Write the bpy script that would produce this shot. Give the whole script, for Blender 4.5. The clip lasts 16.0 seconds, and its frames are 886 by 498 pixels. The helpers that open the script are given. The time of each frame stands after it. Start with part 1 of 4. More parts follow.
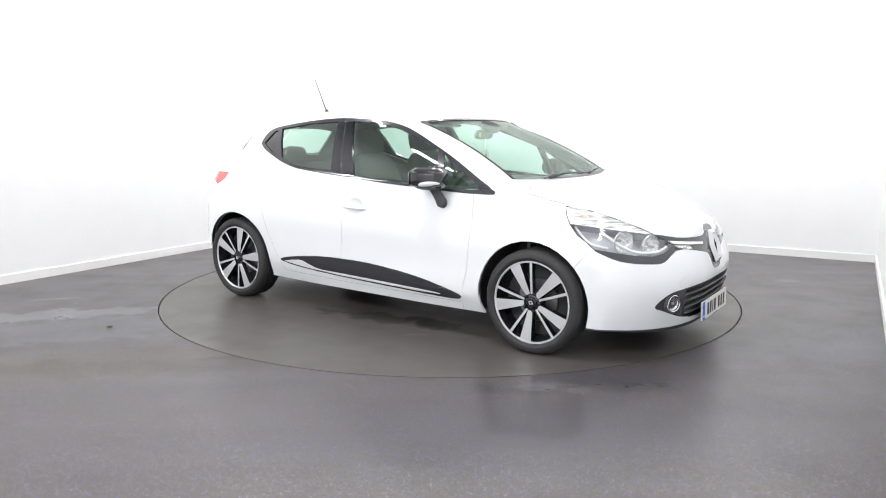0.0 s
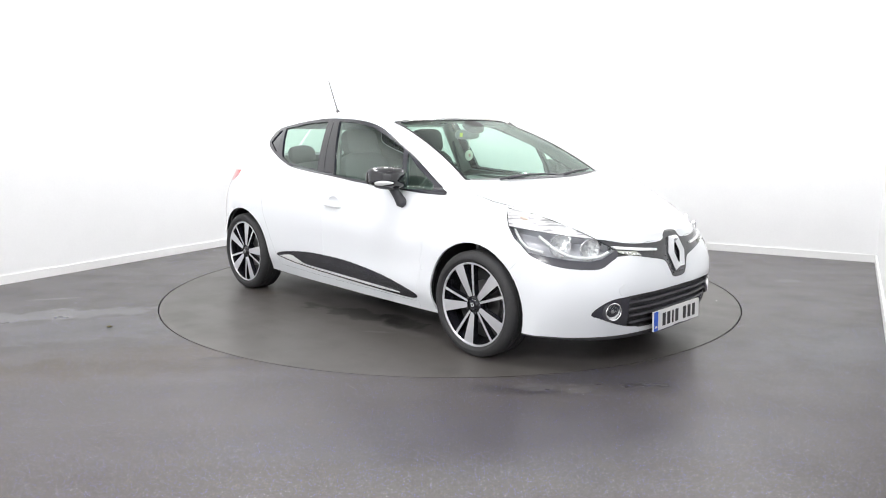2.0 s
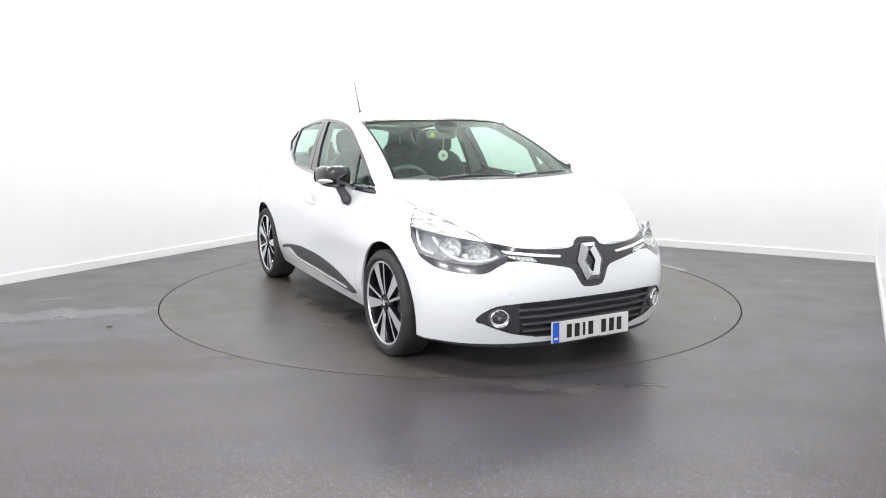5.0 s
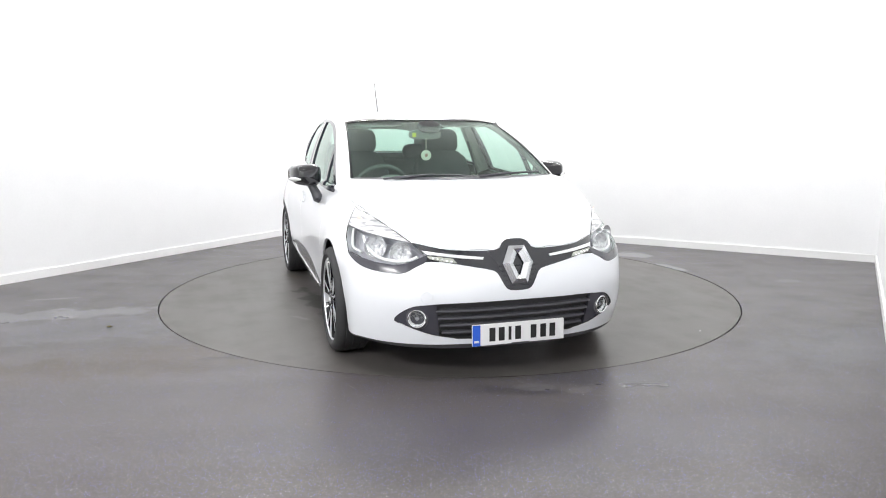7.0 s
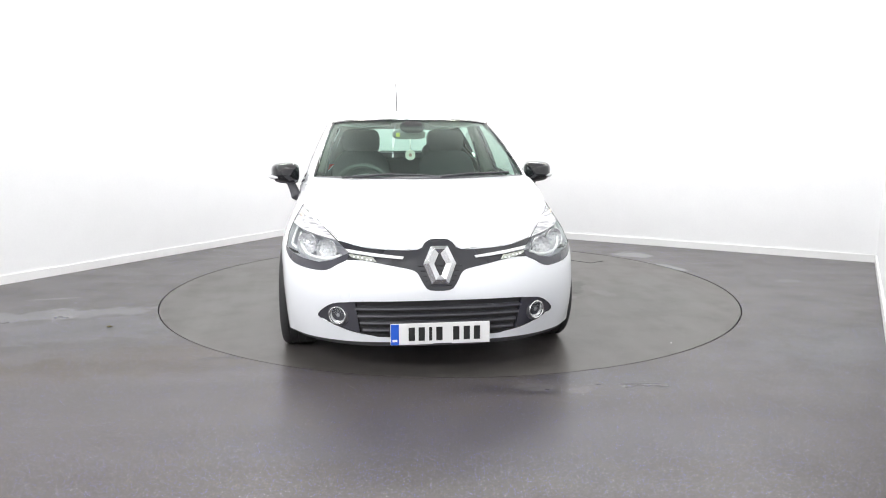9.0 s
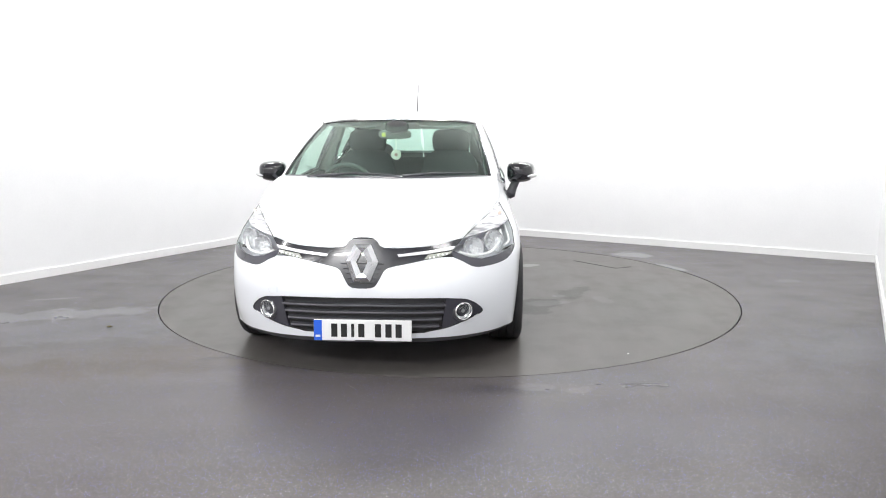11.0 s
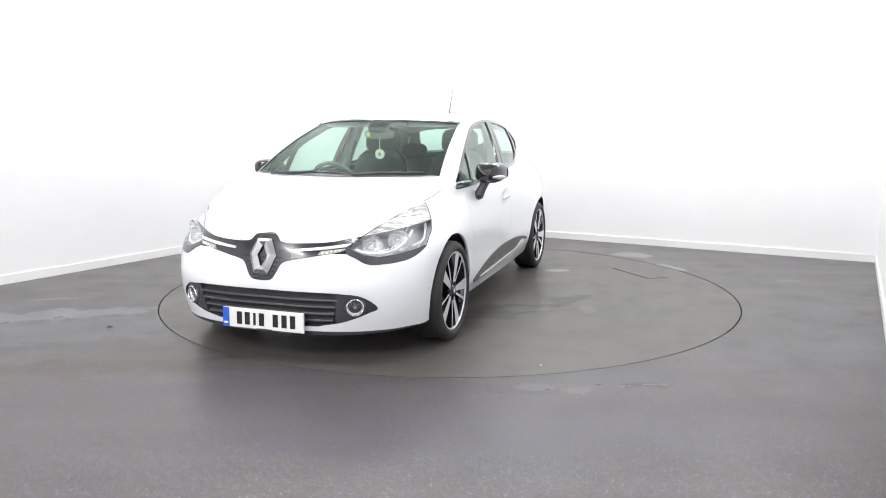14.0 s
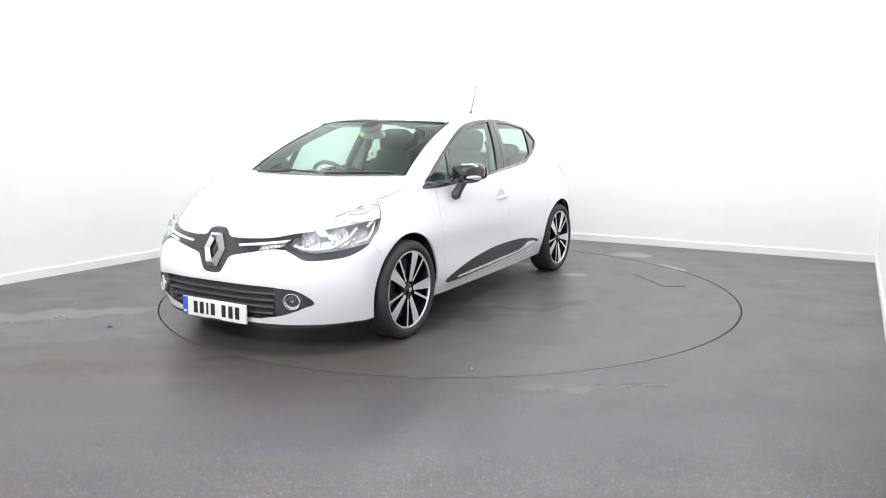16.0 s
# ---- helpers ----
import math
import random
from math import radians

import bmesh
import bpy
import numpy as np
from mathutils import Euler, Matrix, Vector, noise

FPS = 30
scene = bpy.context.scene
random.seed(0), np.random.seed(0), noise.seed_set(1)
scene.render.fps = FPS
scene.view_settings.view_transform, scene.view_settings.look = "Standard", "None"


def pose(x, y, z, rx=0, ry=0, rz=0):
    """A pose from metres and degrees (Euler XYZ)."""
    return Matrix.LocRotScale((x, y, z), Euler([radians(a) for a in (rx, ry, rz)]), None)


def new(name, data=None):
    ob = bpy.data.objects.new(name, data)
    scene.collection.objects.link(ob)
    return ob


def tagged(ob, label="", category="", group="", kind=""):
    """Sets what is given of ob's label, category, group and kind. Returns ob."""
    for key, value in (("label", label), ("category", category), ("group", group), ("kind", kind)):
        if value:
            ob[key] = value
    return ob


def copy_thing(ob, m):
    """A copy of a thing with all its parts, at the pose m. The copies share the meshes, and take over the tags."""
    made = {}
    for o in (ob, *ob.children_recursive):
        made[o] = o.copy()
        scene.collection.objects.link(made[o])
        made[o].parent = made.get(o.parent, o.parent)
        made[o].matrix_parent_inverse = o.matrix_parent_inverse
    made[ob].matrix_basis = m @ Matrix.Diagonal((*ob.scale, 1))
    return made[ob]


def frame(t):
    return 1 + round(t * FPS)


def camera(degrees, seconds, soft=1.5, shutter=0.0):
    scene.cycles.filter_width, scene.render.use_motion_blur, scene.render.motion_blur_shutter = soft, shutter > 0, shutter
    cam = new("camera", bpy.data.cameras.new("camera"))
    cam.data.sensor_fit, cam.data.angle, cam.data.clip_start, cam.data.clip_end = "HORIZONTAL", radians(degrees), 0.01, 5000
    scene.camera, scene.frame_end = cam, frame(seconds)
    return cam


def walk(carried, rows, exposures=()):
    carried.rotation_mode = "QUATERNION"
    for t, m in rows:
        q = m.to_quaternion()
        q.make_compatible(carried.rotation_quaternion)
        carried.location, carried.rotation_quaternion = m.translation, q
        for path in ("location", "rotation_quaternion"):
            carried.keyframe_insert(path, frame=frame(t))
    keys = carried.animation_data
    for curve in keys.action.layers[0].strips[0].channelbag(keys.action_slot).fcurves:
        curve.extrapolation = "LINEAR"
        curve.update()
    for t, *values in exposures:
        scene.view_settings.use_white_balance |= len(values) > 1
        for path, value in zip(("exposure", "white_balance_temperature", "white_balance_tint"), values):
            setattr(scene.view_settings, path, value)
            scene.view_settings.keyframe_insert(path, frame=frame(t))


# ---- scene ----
# The camera stands still on a tripod before the turntable, whose axis is the world's origin.
cam = camera(61.97, 16.0, soft=1.0)
EYE = pose(-0.07, -5.981, 1.304, 80.728, 0, 0)
walk(cam, [(0.0, EYE), (16.0, EYE)], exposures=[(0.0, -0.04), (16.0, -0.04)])

# Light: rows of ceiling panels in a closed studio.
CEILING = 3.6
world = bpy.data.worlds.new("world")
scene.world = world
world.use_nodes = True
world.node_tree.nodes["Background"].inputs[0].default_value = (0.9, 0.95, 1.0, 1)
world.node_tree.nodes["Background"].inputs[1].default_value = 0.02


def ceiling_lamp(x, y, turn, watts, size=(1.12, 0.15)):
    data = bpy.data.lights.new("strip_light", "AREA")
    data.shape, data.size, data.size_y, data.energy = "RECTANGLE", size[0], size[1], watts
    data.color = (1.0, 0.993, 0.99)
    lamp = new("strip_light", data)
    lamp.matrix_world = pose(x, y, CEILING - 0.085, 0, 0, turn)
    return lamp


# short strips run along the walls, and behind and before the camera
LAMP_PLACES = [(-0.98, 3.15, 63, 38), (-1.95, 1.38, 63, 39), (-2.80, -0.40, 63, 33), (-3.75, -2.2, 63, 20), (2.9, 0.54, 61, 34), (1.95, -1.2, 61, 20), (1.15, -3.05, 61, 12),
               (-0.2, 2.63, -32, 37), (1.06, 1.88, -32, 41), (2.38, 1.02, -32, 34), (-4.3, -5.55, -22, 150), (-2.0, -6.5, -22, 150), (-0.7, -2.5, -29, 56)]
for lx, ly, turn, watts in LAMP_PLACES:
    ceiling_lamp(lx, ly, turn, watts)


# ---- materials ----
def material(name, colour, rough=0.5, metal=0.0, coat=0.0, spec=0.5):
    m = bpy.data.materials.new(name)
    m.use_nodes = True
    b = m.node_tree.nodes["Principled BSDF"]
    b.inputs["Base Color"].default_value = (*colour, 1)
    b.inputs["Roughness"].default_value = rough
    b.inputs["Metallic"].default_value = metal
    b.inputs["Coat Weight"].default_value = coat
    b.inputs["Specular IOR Level"].default_value = spec
    return m


def node(m, kind, **values):
    n = m.node_tree.nodes.new(kind)
    for k, v in values.items():
        n.inputs[k.replace("_", " ")].default_value = v
    return n


def link(m, a, out, b, inp):
    m.node_tree.links.new(a.outputs[out], b.inputs[inp])


def bsdf(m):
    return m.node_tree.nodes["Principled BSDF"]


def grainy(m, colour_a, colour_b, scale=40, rough=(0.4, 0.6), bump=0.1, detail=6, coarse=None):
    """Two-scale noise on colour, roughness and relief."""
    co = node(m, "ShaderNodeTexCoord")
    n1 = node(m, "ShaderNodeTexNoise", Scale=scale, Detail=detail)
    n2 = node(m, "ShaderNodeTexNoise", Scale=coarse or scale / 12, Detail=4.0)
    mixf = node(m, "ShaderNodeMath")
    mixf.operation = "ADD"
    half = node(m, "ShaderNodeMath")
    half.operation, half.inputs[1].default_value = "MULTIPLY", 0.5
    ramp = node(m, "ShaderNodeValToRGB")
    ramp.color_ramp.elements[0].position, ramp.color_ramp.elements[1].position = 0.35, 0.65
    ramp.color_ramp.elements[0].color, ramp.color_ramp.elements[1].color = (*colour_a, 1), (*colour_b, 1)
    rr = node(m, "ShaderNodeMapRange")
    rr.inputs["To Min"].default_value, rr.inputs["To Max"].default_value = rough
    bp = node(m, "ShaderNodeBump", Strength=bump, Distance=0.01)
    for n in (n1, n2):
        link(m, co, "Object", n, "Vector")
    link(m, n1, "Fac", mixf, 0), link(m, n2, "Fac", mixf, 1), link(m, mixf, 0, half, 0)
    link(m, half, 0, ramp, 0), link(m, ramp, 0, bsdf(m), "Base Color")
    link(m, n2, "Fac", rr, 0), link(m, rr, 0, bsdf(m), "Roughness")
    link(m, n1, "Fac", bp, "Height"), link(m, bp, 0, bsdf(m), "Normal")
    return m


WALL = grainy(material("wall_paint", (0.8, 0.8, 0.8)), (0.785, 0.79, 0.795), (0.81, 0.815, 0.82), 60, (0.55, 0.7), 0.03)
TRIM = grainy(material("trim_paint", (0.8, 0.8, 0.8)), (0.76, 0.762, 0.76), (0.79, 0.792, 0.79), 50, (0.35, 0.5), 0.03)
CEIL = grainy(material("ceiling_paint", (0.45, 0.45, 0.45)), (0.58, 0.585, 0.58), (0.62, 0.625, 0.62), 40, (0.7, 0.9), 0.05)


def mathn(m, op, a, b=None, c=None):
    n = m.node_tree.nodes.new("ShaderNodeMath")
    n.operation = op
    for i, v in enumerate((a, b, c)):
        if v is None:
            continue
        if isinstance(v, (int, float)):
            n.inputs[i].default_value = v
        else:
            m.node_tree.links.new(v, n.inputs[i])
    return n.outputs[0]


def blend(m, fac, a, b, mode="MIX"):
    n = m.node_tree.nodes.new("ShaderNodeMix")
    n.data_type, n.blend_type = "RGBA", mode
    for sock, v in ((n.inputs[0], fac), (n.inputs[6], a), (n.inputs[7], b)):
        if isinstance(v, (int, float)):
            sock.default_value = v
        elif isinstance(v, tuple):
            sock.default_value = (*v, 1)
        else:
            m.node_tree.links.new(v, sock)
    return n.outputs[2]


def span(m, value, lo, hi, to_lo=0.0, to_hi=1.0):
    n = m.node_tree.nodes.new("ShaderNodeMapRange")
    n.interpolation_type = "SMOOTHSTEP"
    m.node_tree.links.new(value, n.inputs[0])
    for i, v in enumerate((lo, hi, to_lo, to_hi)):
        n.inputs[1 + i].default_value = v
    return n.outputs[0]


def vinyl(name, stains_sheen, chips):
    """Speckled safety vinyl: mottled grey with wear, sparkling chips, smears, dried puddles and wet sheen put into
    colour (x, y, length, width, turn, colour, strength, gloss).
    """
    m = material(name, (0.09, 0.09, 0.09), 0.4, spec=0.32)
    co = node(m, "ShaderNodeTexCoord")
    noise_ = lambda s, d=5.0, r=0.55: (lambda n: (link(m, co, "Object", n, "Vector"), n)[1].outputs["Fac"])(node(m, "ShaderNodeTexNoise", Scale=s, Detail=d, Roughness=r))
    big, mid, fine, warp = noise_(0.55), noise_(3.2), noise_(120.0, 3.0), noise_(5.0, 4.0)
    stretch = node(m, "ShaderNodeMapping")
    stretch.inputs["Scale"].default_value = (0.5, 3.0, 1.0)
    stretch.inputs["Rotation"].default_value = (0, 0, 0.35)
    link(m, co, "Object", stretch, "Vector")
    sm = node(m, "ShaderNodeTexNoise", Scale=1.3, Detail=5.0)
    link(m, stretch, 0, sm, "Vector")
    smear = sm.outputs["Fac"]
    col = blend(m, span(m, big, 0.35, 0.65), (0.081, 0.073, 0.068), (0.089, 0.082, 0.078))
    col = blend(m, span(m, smear, 0.45, 0.75, 0, 0.18), col, (0.100, 0.093, 0.090))
    col = blend(m, span(m, mid, 0.50, 0.78, 0, 0.22), col, (0.062, 0.056, 0.056))
    col = blend(m, span(m, fine, 0.40, 0.62, 0, 0.35), col, (0.050, 0.048, 0.049))
    rough = mathn(m, "MULTIPLY_ADD", span(m, smear, 0.35, 0.7), -0.04, 0.38)
    rough = mathn(m, "ADD", rough, span(m, mid, 0.4, 0.7, -0.025, 0.025))
    for x, y, length, width, turn, colour, strength, gloss in stains_sheen:
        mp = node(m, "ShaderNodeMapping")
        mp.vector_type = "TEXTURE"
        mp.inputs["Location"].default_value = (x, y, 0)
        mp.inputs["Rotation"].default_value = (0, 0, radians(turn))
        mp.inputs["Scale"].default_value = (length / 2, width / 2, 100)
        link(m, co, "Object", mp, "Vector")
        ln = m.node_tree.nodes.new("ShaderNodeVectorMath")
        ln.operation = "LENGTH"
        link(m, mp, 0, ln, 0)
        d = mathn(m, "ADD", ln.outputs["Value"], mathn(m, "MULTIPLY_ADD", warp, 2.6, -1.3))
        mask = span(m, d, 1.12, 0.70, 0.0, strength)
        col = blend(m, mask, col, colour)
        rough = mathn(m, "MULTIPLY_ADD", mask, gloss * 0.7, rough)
    # bright chips in the vinyl
    for cells, share, tone in chips:
        vo = node(m, "ShaderNodeTexVoronoi", Scale=cells)
        vo.voronoi_dimensions = "2D"
        link(m, co, "Object", vo, "Vector")
        sep = m.node_tree.nodes.new("ShaderNodeSeparateColor")
        link(m, vo, "Color", sep, 0)
        pick = mathn(m, "GREATER_THAN", sep.outputs[0], share)
        dot_ = mathn(m, "LESS_THAN", vo.outputs["Distance"], 0.14 if cells < 100 else 0.3)
        col = blend(m, mathn(m, "MULTIPLY", pick, dot_), col, tone)
    m.node_tree.links.new(col, bsdf(m).inputs["Base Color"])
    m.node_tree.links.new(rough, bsdf(m).inputs["Roughness"])
    bp = node(m, "ShaderNodeBump", Strength=0.06, Distance=0.004)
    m.node_tree.links.new(fine, bp.inputs["Height"])
    link(m, bp, 0, bsdf(m), "Normal")
    return m


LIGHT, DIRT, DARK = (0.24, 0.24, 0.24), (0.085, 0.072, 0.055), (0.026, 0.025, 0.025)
# The long band at (-3.0, -0.95) is a wet sheen painted as paler colour.
FLOOR_STAINS_SHEEN = [(1.90, 1.62, 0.42, 0.40, 0, LIGHT, 0.75, -0.1), (2.10, 0.93, 0.52, 0.13, -62, LIGHT, 0.8, -0.12), (-3.0, -0.95, 1.8, 0.32, 14, (0.16, 0.16, 0.165), 0.75, -0.08),
                (-2.4, -1.25, 1.6, 0.7, 10, (0.088, 0.088, 0.092), 0.6, -0.1), (-1.75, -1.95, 1.5, 0.55, 12, DIRT, 0.75, 0.05), (-2.6, -2.2, 1.6, 0.5, 5, DIRT, 0.5, 0.05),
                (-1.27, -1.86, 0.35, 0.10, 15, DARK, 0.7, 0.0), (0.30, -2.42, 0.42, 0.16, -8, DARK, 0.6, -0.1), (0.37, -2.38, 0.24, 0.12, 0, LIGHT, 0.22, -0.05), (0.63, -2.41, 0.17, 0.11, 20, LIGHT, 0.22, -0.05),
                (0.75, -2.2, 0.9, 0.35, -12, (0.046, 0.046, 0.051), 0.6, -0.12), (-3.1, -0.40, 0.35, 0.05, 14, LIGHT, 0.6, 0.0), (2.9, 0.3, 0.25, 0.16, 10, (0.115, 0.115, 0.12), 0.6, -0.1),
                (0.2, -3.0, 2.6, 0.8, 4, (0.063, 0.061, 0.068), 0.6, -0.05), (2.6, -1.6, 1.8, 0.7, 20, (0.07, 0.07, 0.078), 0.6, -0.08)]
# Broad DARK patches by the car: damp marks, weaker reflection put into colour.
# Puddles at (0.52, 0.80) and (-1.36, -0.42): wet reflection painted as pale colour.
DISC_STAINS_SHEEN = [(0.0, 0.0, 7.0, 7.0, 0, (0.098, 0.091, 0.085), 0.6, 0.0), (-1.03, 0.71, 0.26, 0.13, -58, LIGHT, 0.8, -0.1), (0.52, 0.80, 0.40, 0.16, -70, LIGHT, 0.3, -0.12), (0.36, 0.56, 0.3, 0.12, -20, LIGHT, 0.12, -0.10), (0.28, 0.88, 0.12, 0.12, 0, LIGHT, 0.5, 0.0),
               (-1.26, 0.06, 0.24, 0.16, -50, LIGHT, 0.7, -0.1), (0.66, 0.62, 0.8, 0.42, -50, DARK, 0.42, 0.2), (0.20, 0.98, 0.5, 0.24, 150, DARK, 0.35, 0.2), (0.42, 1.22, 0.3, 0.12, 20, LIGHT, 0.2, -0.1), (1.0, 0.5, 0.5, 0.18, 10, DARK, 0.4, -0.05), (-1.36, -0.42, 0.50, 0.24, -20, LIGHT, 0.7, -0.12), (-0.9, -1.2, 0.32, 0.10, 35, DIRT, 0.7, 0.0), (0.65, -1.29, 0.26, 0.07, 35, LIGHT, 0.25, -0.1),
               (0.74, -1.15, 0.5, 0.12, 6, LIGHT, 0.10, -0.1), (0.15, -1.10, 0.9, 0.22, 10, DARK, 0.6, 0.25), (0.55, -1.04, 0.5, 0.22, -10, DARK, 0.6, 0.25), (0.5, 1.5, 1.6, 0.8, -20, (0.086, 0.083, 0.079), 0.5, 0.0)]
FLOOR = vinyl("floor_vinyl", FLOOR_STAINS_SHEEN, [(88.0, 0.84, (0.18, 0.18, 0.75)), (70.0, 0.95, (0.55, 0.55, 0.62)), (79.0, 0.88, (0.32, 0.24, 0.20)), (120.0, 0.70, (0.040, 0.036, 0.042)), (110.0, 0.75, (0.13, 0.115, 0.16))])
DISC_FLOOR = vinyl("turntable_vinyl", DISC_STAINS_SHEEN, [(90.0, 0.92, (0.15, 0.14, 0.17))])
PAINT = material("white_car_paint", (0.80, 0.822, 0.855), 0.32, 0, 1.0)
bsdf(PAINT).inputs["Coat Roughness"].default_value = 0.04
GLOSS = material("gloss_black", (0.012, 0.012, 0.016), 0.08, 0, 0.6)
PLASTIC = grainy(material("grey_black_plastic", (0.03, 0.03, 0.032)), (0.052, 0.052, 0.061), (0.068, 0.068, 0.078), 300, (0.4, 0.55), 0.1)
RUBBER = grainy(material("tyre_rubber", (0.03, 0.03, 0.03)), (0.022, 0.022, 0.024), (0.034, 0.034, 0.036), 120, (0.6, 0.8), 0.15)
CHROME = material("chrome", (0.85, 0.85, 0.86), 0.08, 1.0)
ALLOY = material("machined_alloy", (0.80, 0.81, 0.84), 0.38, 0.85)
STRIP_ALLOY = material("brushed_chrome", (0.88, 0.89, 0.90), 0.25, 0.35)


TRIM_DARK = grainy(material("cabin_plastic", (0.04, 0.04, 0.04)), (0.135, 0.138, 0.138), (0.165, 0.168, 0.168), 200, (0.5, 0.7), 0.1)
TRIM_LIGHT = grainy(material("pale_cabin_trim", (0.3, 0.3, 0.28)), (0.26, 0.26, 0.25), (0.32, 0.32, 0.30), 150, (0.6, 0.8), 0.05)
FABRIC = grainy(material("seat_fabric", (0.04, 0.04, 0.045)), (0.10, 0.101, 0.105), (0.13, 0.13, 0.136), 400, (0.85, 0.95), 0.4)
FRIT = material("black_enamel", (0.02, 0.022, 0.025), 0.25)
FRAME = material("window_surround", (0.030, 0.030, 0.040), 0.2, 0, 0.5)
FASCIA_GREY = material("slate_gloss_plastic", (0.020, 0.021, 0.027), 0.2, 0, 0.6)
SKIRT_GREY = material("slate_satin_plastic", (0.028, 0.028, 0.034), 0.22, 0, 0.3)
LAMP_GREY = material("lamp_housing", (0.24, 0.24, 0.26), 0.3, 0.4)
LAMP_SLATE = material("slate_lamp_housing", (0.50, 0.50, 0.54), 0.28, 0.3)
BEZEL_GREY = material("slate_bezel_plastic", (0.05, 0.05, 0.062), 0.22, 0, 0.5)
AMBER = material("pale_amber_bulb", (0.84, 0.70, 0.62), 0.25, 0, 0.4)
FACETS = material("faceted_lamp_chrome", (0.90, 0.90, 0.92), 0.22, 0.55)
_co, _cells, _bump = node(FACETS, "ShaderNodeTexCoord"), node(FACETS, "ShaderNodeTexVoronoi", Scale=52.0), node(FACETS, "ShaderNodeBump", Strength=0.7, Distance=0.014)
link(FACETS, _co, "Object", _cells, "Vector"), link(FACETS, _cells, "Distance", _bump, "Height"), link(FACETS, _bump, 0, bsdf(FACETS), "Normal")
SEAM = material("seam_black", (0.02, 0.02, 0.022), 0.6)
CHROME_SOFT = material("lamp_chrome", (0.9, 0.91, 0.92), 0.22, 0.6)
BADGE = material("badge_chrome", (0.75, 0.76, 0.78), 0.2, 1.0)
RED_LENS = material("red_lens", (0.55, 0.03, 0.03), 0.12, 0, 0.6)
INDICATOR = material("clear_white_lens", (0.86, 0.87, 0.87), 0.18, 0, 0.5)
RIBBED = material("ribbed_clear_lens", (0.86, 0.87, 0.87), 0.12, 0.15, 0.6)
_co, _wave = node(RIBBED, "ShaderNodeTexCoord"), node(RIBBED, "ShaderNodeTexNoise", Scale=38.0, Detail=2.0)
_map, _ramp = node(RIBBED, "ShaderNodeMapping"), node(RIBBED, "ShaderNodeValToRGB")
_map.inputs["Scale"].default_value, _map.inputs["Rotation"].default_value = (0.25, 0.25, 2.2), (0.25, 0.3, 0)
link(RIBBED, _co, "Object", _map, "Vector"), link(RIBBED, _map, 0, _wave, "Vector"), link(RIBBED, _wave, "Fac", _ramp, 0)
_ramp.color_ramp.elements[0].position, _ramp.color_ramp.elements[0].color = 0.38, (0.36, 0.36, 0.38, 1)
_ramp.color_ramp.elements[1].position, _ramp.color_ramp.elements[1].color = 0.54, (0.76, 0.77, 0.78, 1)
link(RIBBED, _ramp, 0, bsdf(RIBBED), "Base Color")
LED_LENS = material("diode_lens", (0.45, 0.47, 0.42), 0.15, 0.3, 0.6)
MIRROR = material("mirror", (0.9, 0.9, 0.9), 0.02, 1.0)
PLATE_WHITE = material("plate_white", (0.78, 0.78, 0.78), 0.35)
PLATE_BLUE = material("plate_blue", (0.02, 0.11, 0.62), 0.35)
PLATE_BLACK = material("plate_black", (0.012, 0.012, 0.012), 0.4)
WELL = material("liner_black", (0.034, 0.034, 0.036), 0.7)
DISC = material("brake_steel", (0.3, 0.3, 0.31), 0.35, 0.9)
YELLOW = material("yellow_tag", (0.7, 0.75, 0.12), 0.5)
PENDANT_RED = material("dusky_pink_enamel", (0.50, 0.30, 0.26), 0.4)
PENDANT = material("cream_pendant", (0.88, 0.85, 0.76), 0.4)


def pane_material(name, tint, gloss=0.05, blur=0.015, rise_to=0.85):
    """A thin pane: tinted see-through with a mirror gloss that grows towards grazing angles."""
    m = bpy.data.materials.new(name)
    m.use_nodes = True
    t = m.node_tree
    t.nodes.remove(t.nodes["Principled BSDF"])
    clear = t.nodes.new("ShaderNodeBsdfTransparent")
    clear.inputs[0].default_value = (*tint, 1)
    shine = t.nodes.new("ShaderNodeBsdfGlossy")
    shine.inputs["Roughness"].default_value = blur
    shine.inputs["Color"].default_value = (0.90, 1.0, 0.95, 1)
    face = t.nodes.new("ShaderNodeLayerWeight")
    face.inputs[0].default_value = 0.5
    rise, scale_ = t.nodes.new("ShaderNodeMath"), t.nodes.new("ShaderNodeMath")
    rise.operation, rise.inputs[1].default_value = "POWER", 5.0
    scale_.operation, scale_.inputs[1].default_value, scale_.inputs[2].default_value = "MULTIPLY_ADD", rise_to, gloss
    t.links.new(face.outputs["Facing"], rise.inputs[0])
    t.links.new(rise.outputs[0], scale_.inputs[0])
    mix = t.nodes.new("ShaderNodeMixShader")
    t.links.new(scale_.outputs[0], mix.inputs[0])
    t.links.new(clear.outputs[0], mix.inputs[1])
    t.links.new(shine.outputs[0], mix.inputs[2])
    t.links.new(mix.outputs[0], t.nodes["Material Output"].inputs[0])
    return m


GLASS = pane_material("tinted_glass", (0.68, 0.84, 0.765), 0.06, 0.45, 0.3)
GLASS_SIDE = pane_material("tinted_side_glass", (0.72, 0.88, 0.80), 0.13)
CLEAR = pane_material("clear_lens", (0.96, 0.97, 0.97), 0.05)


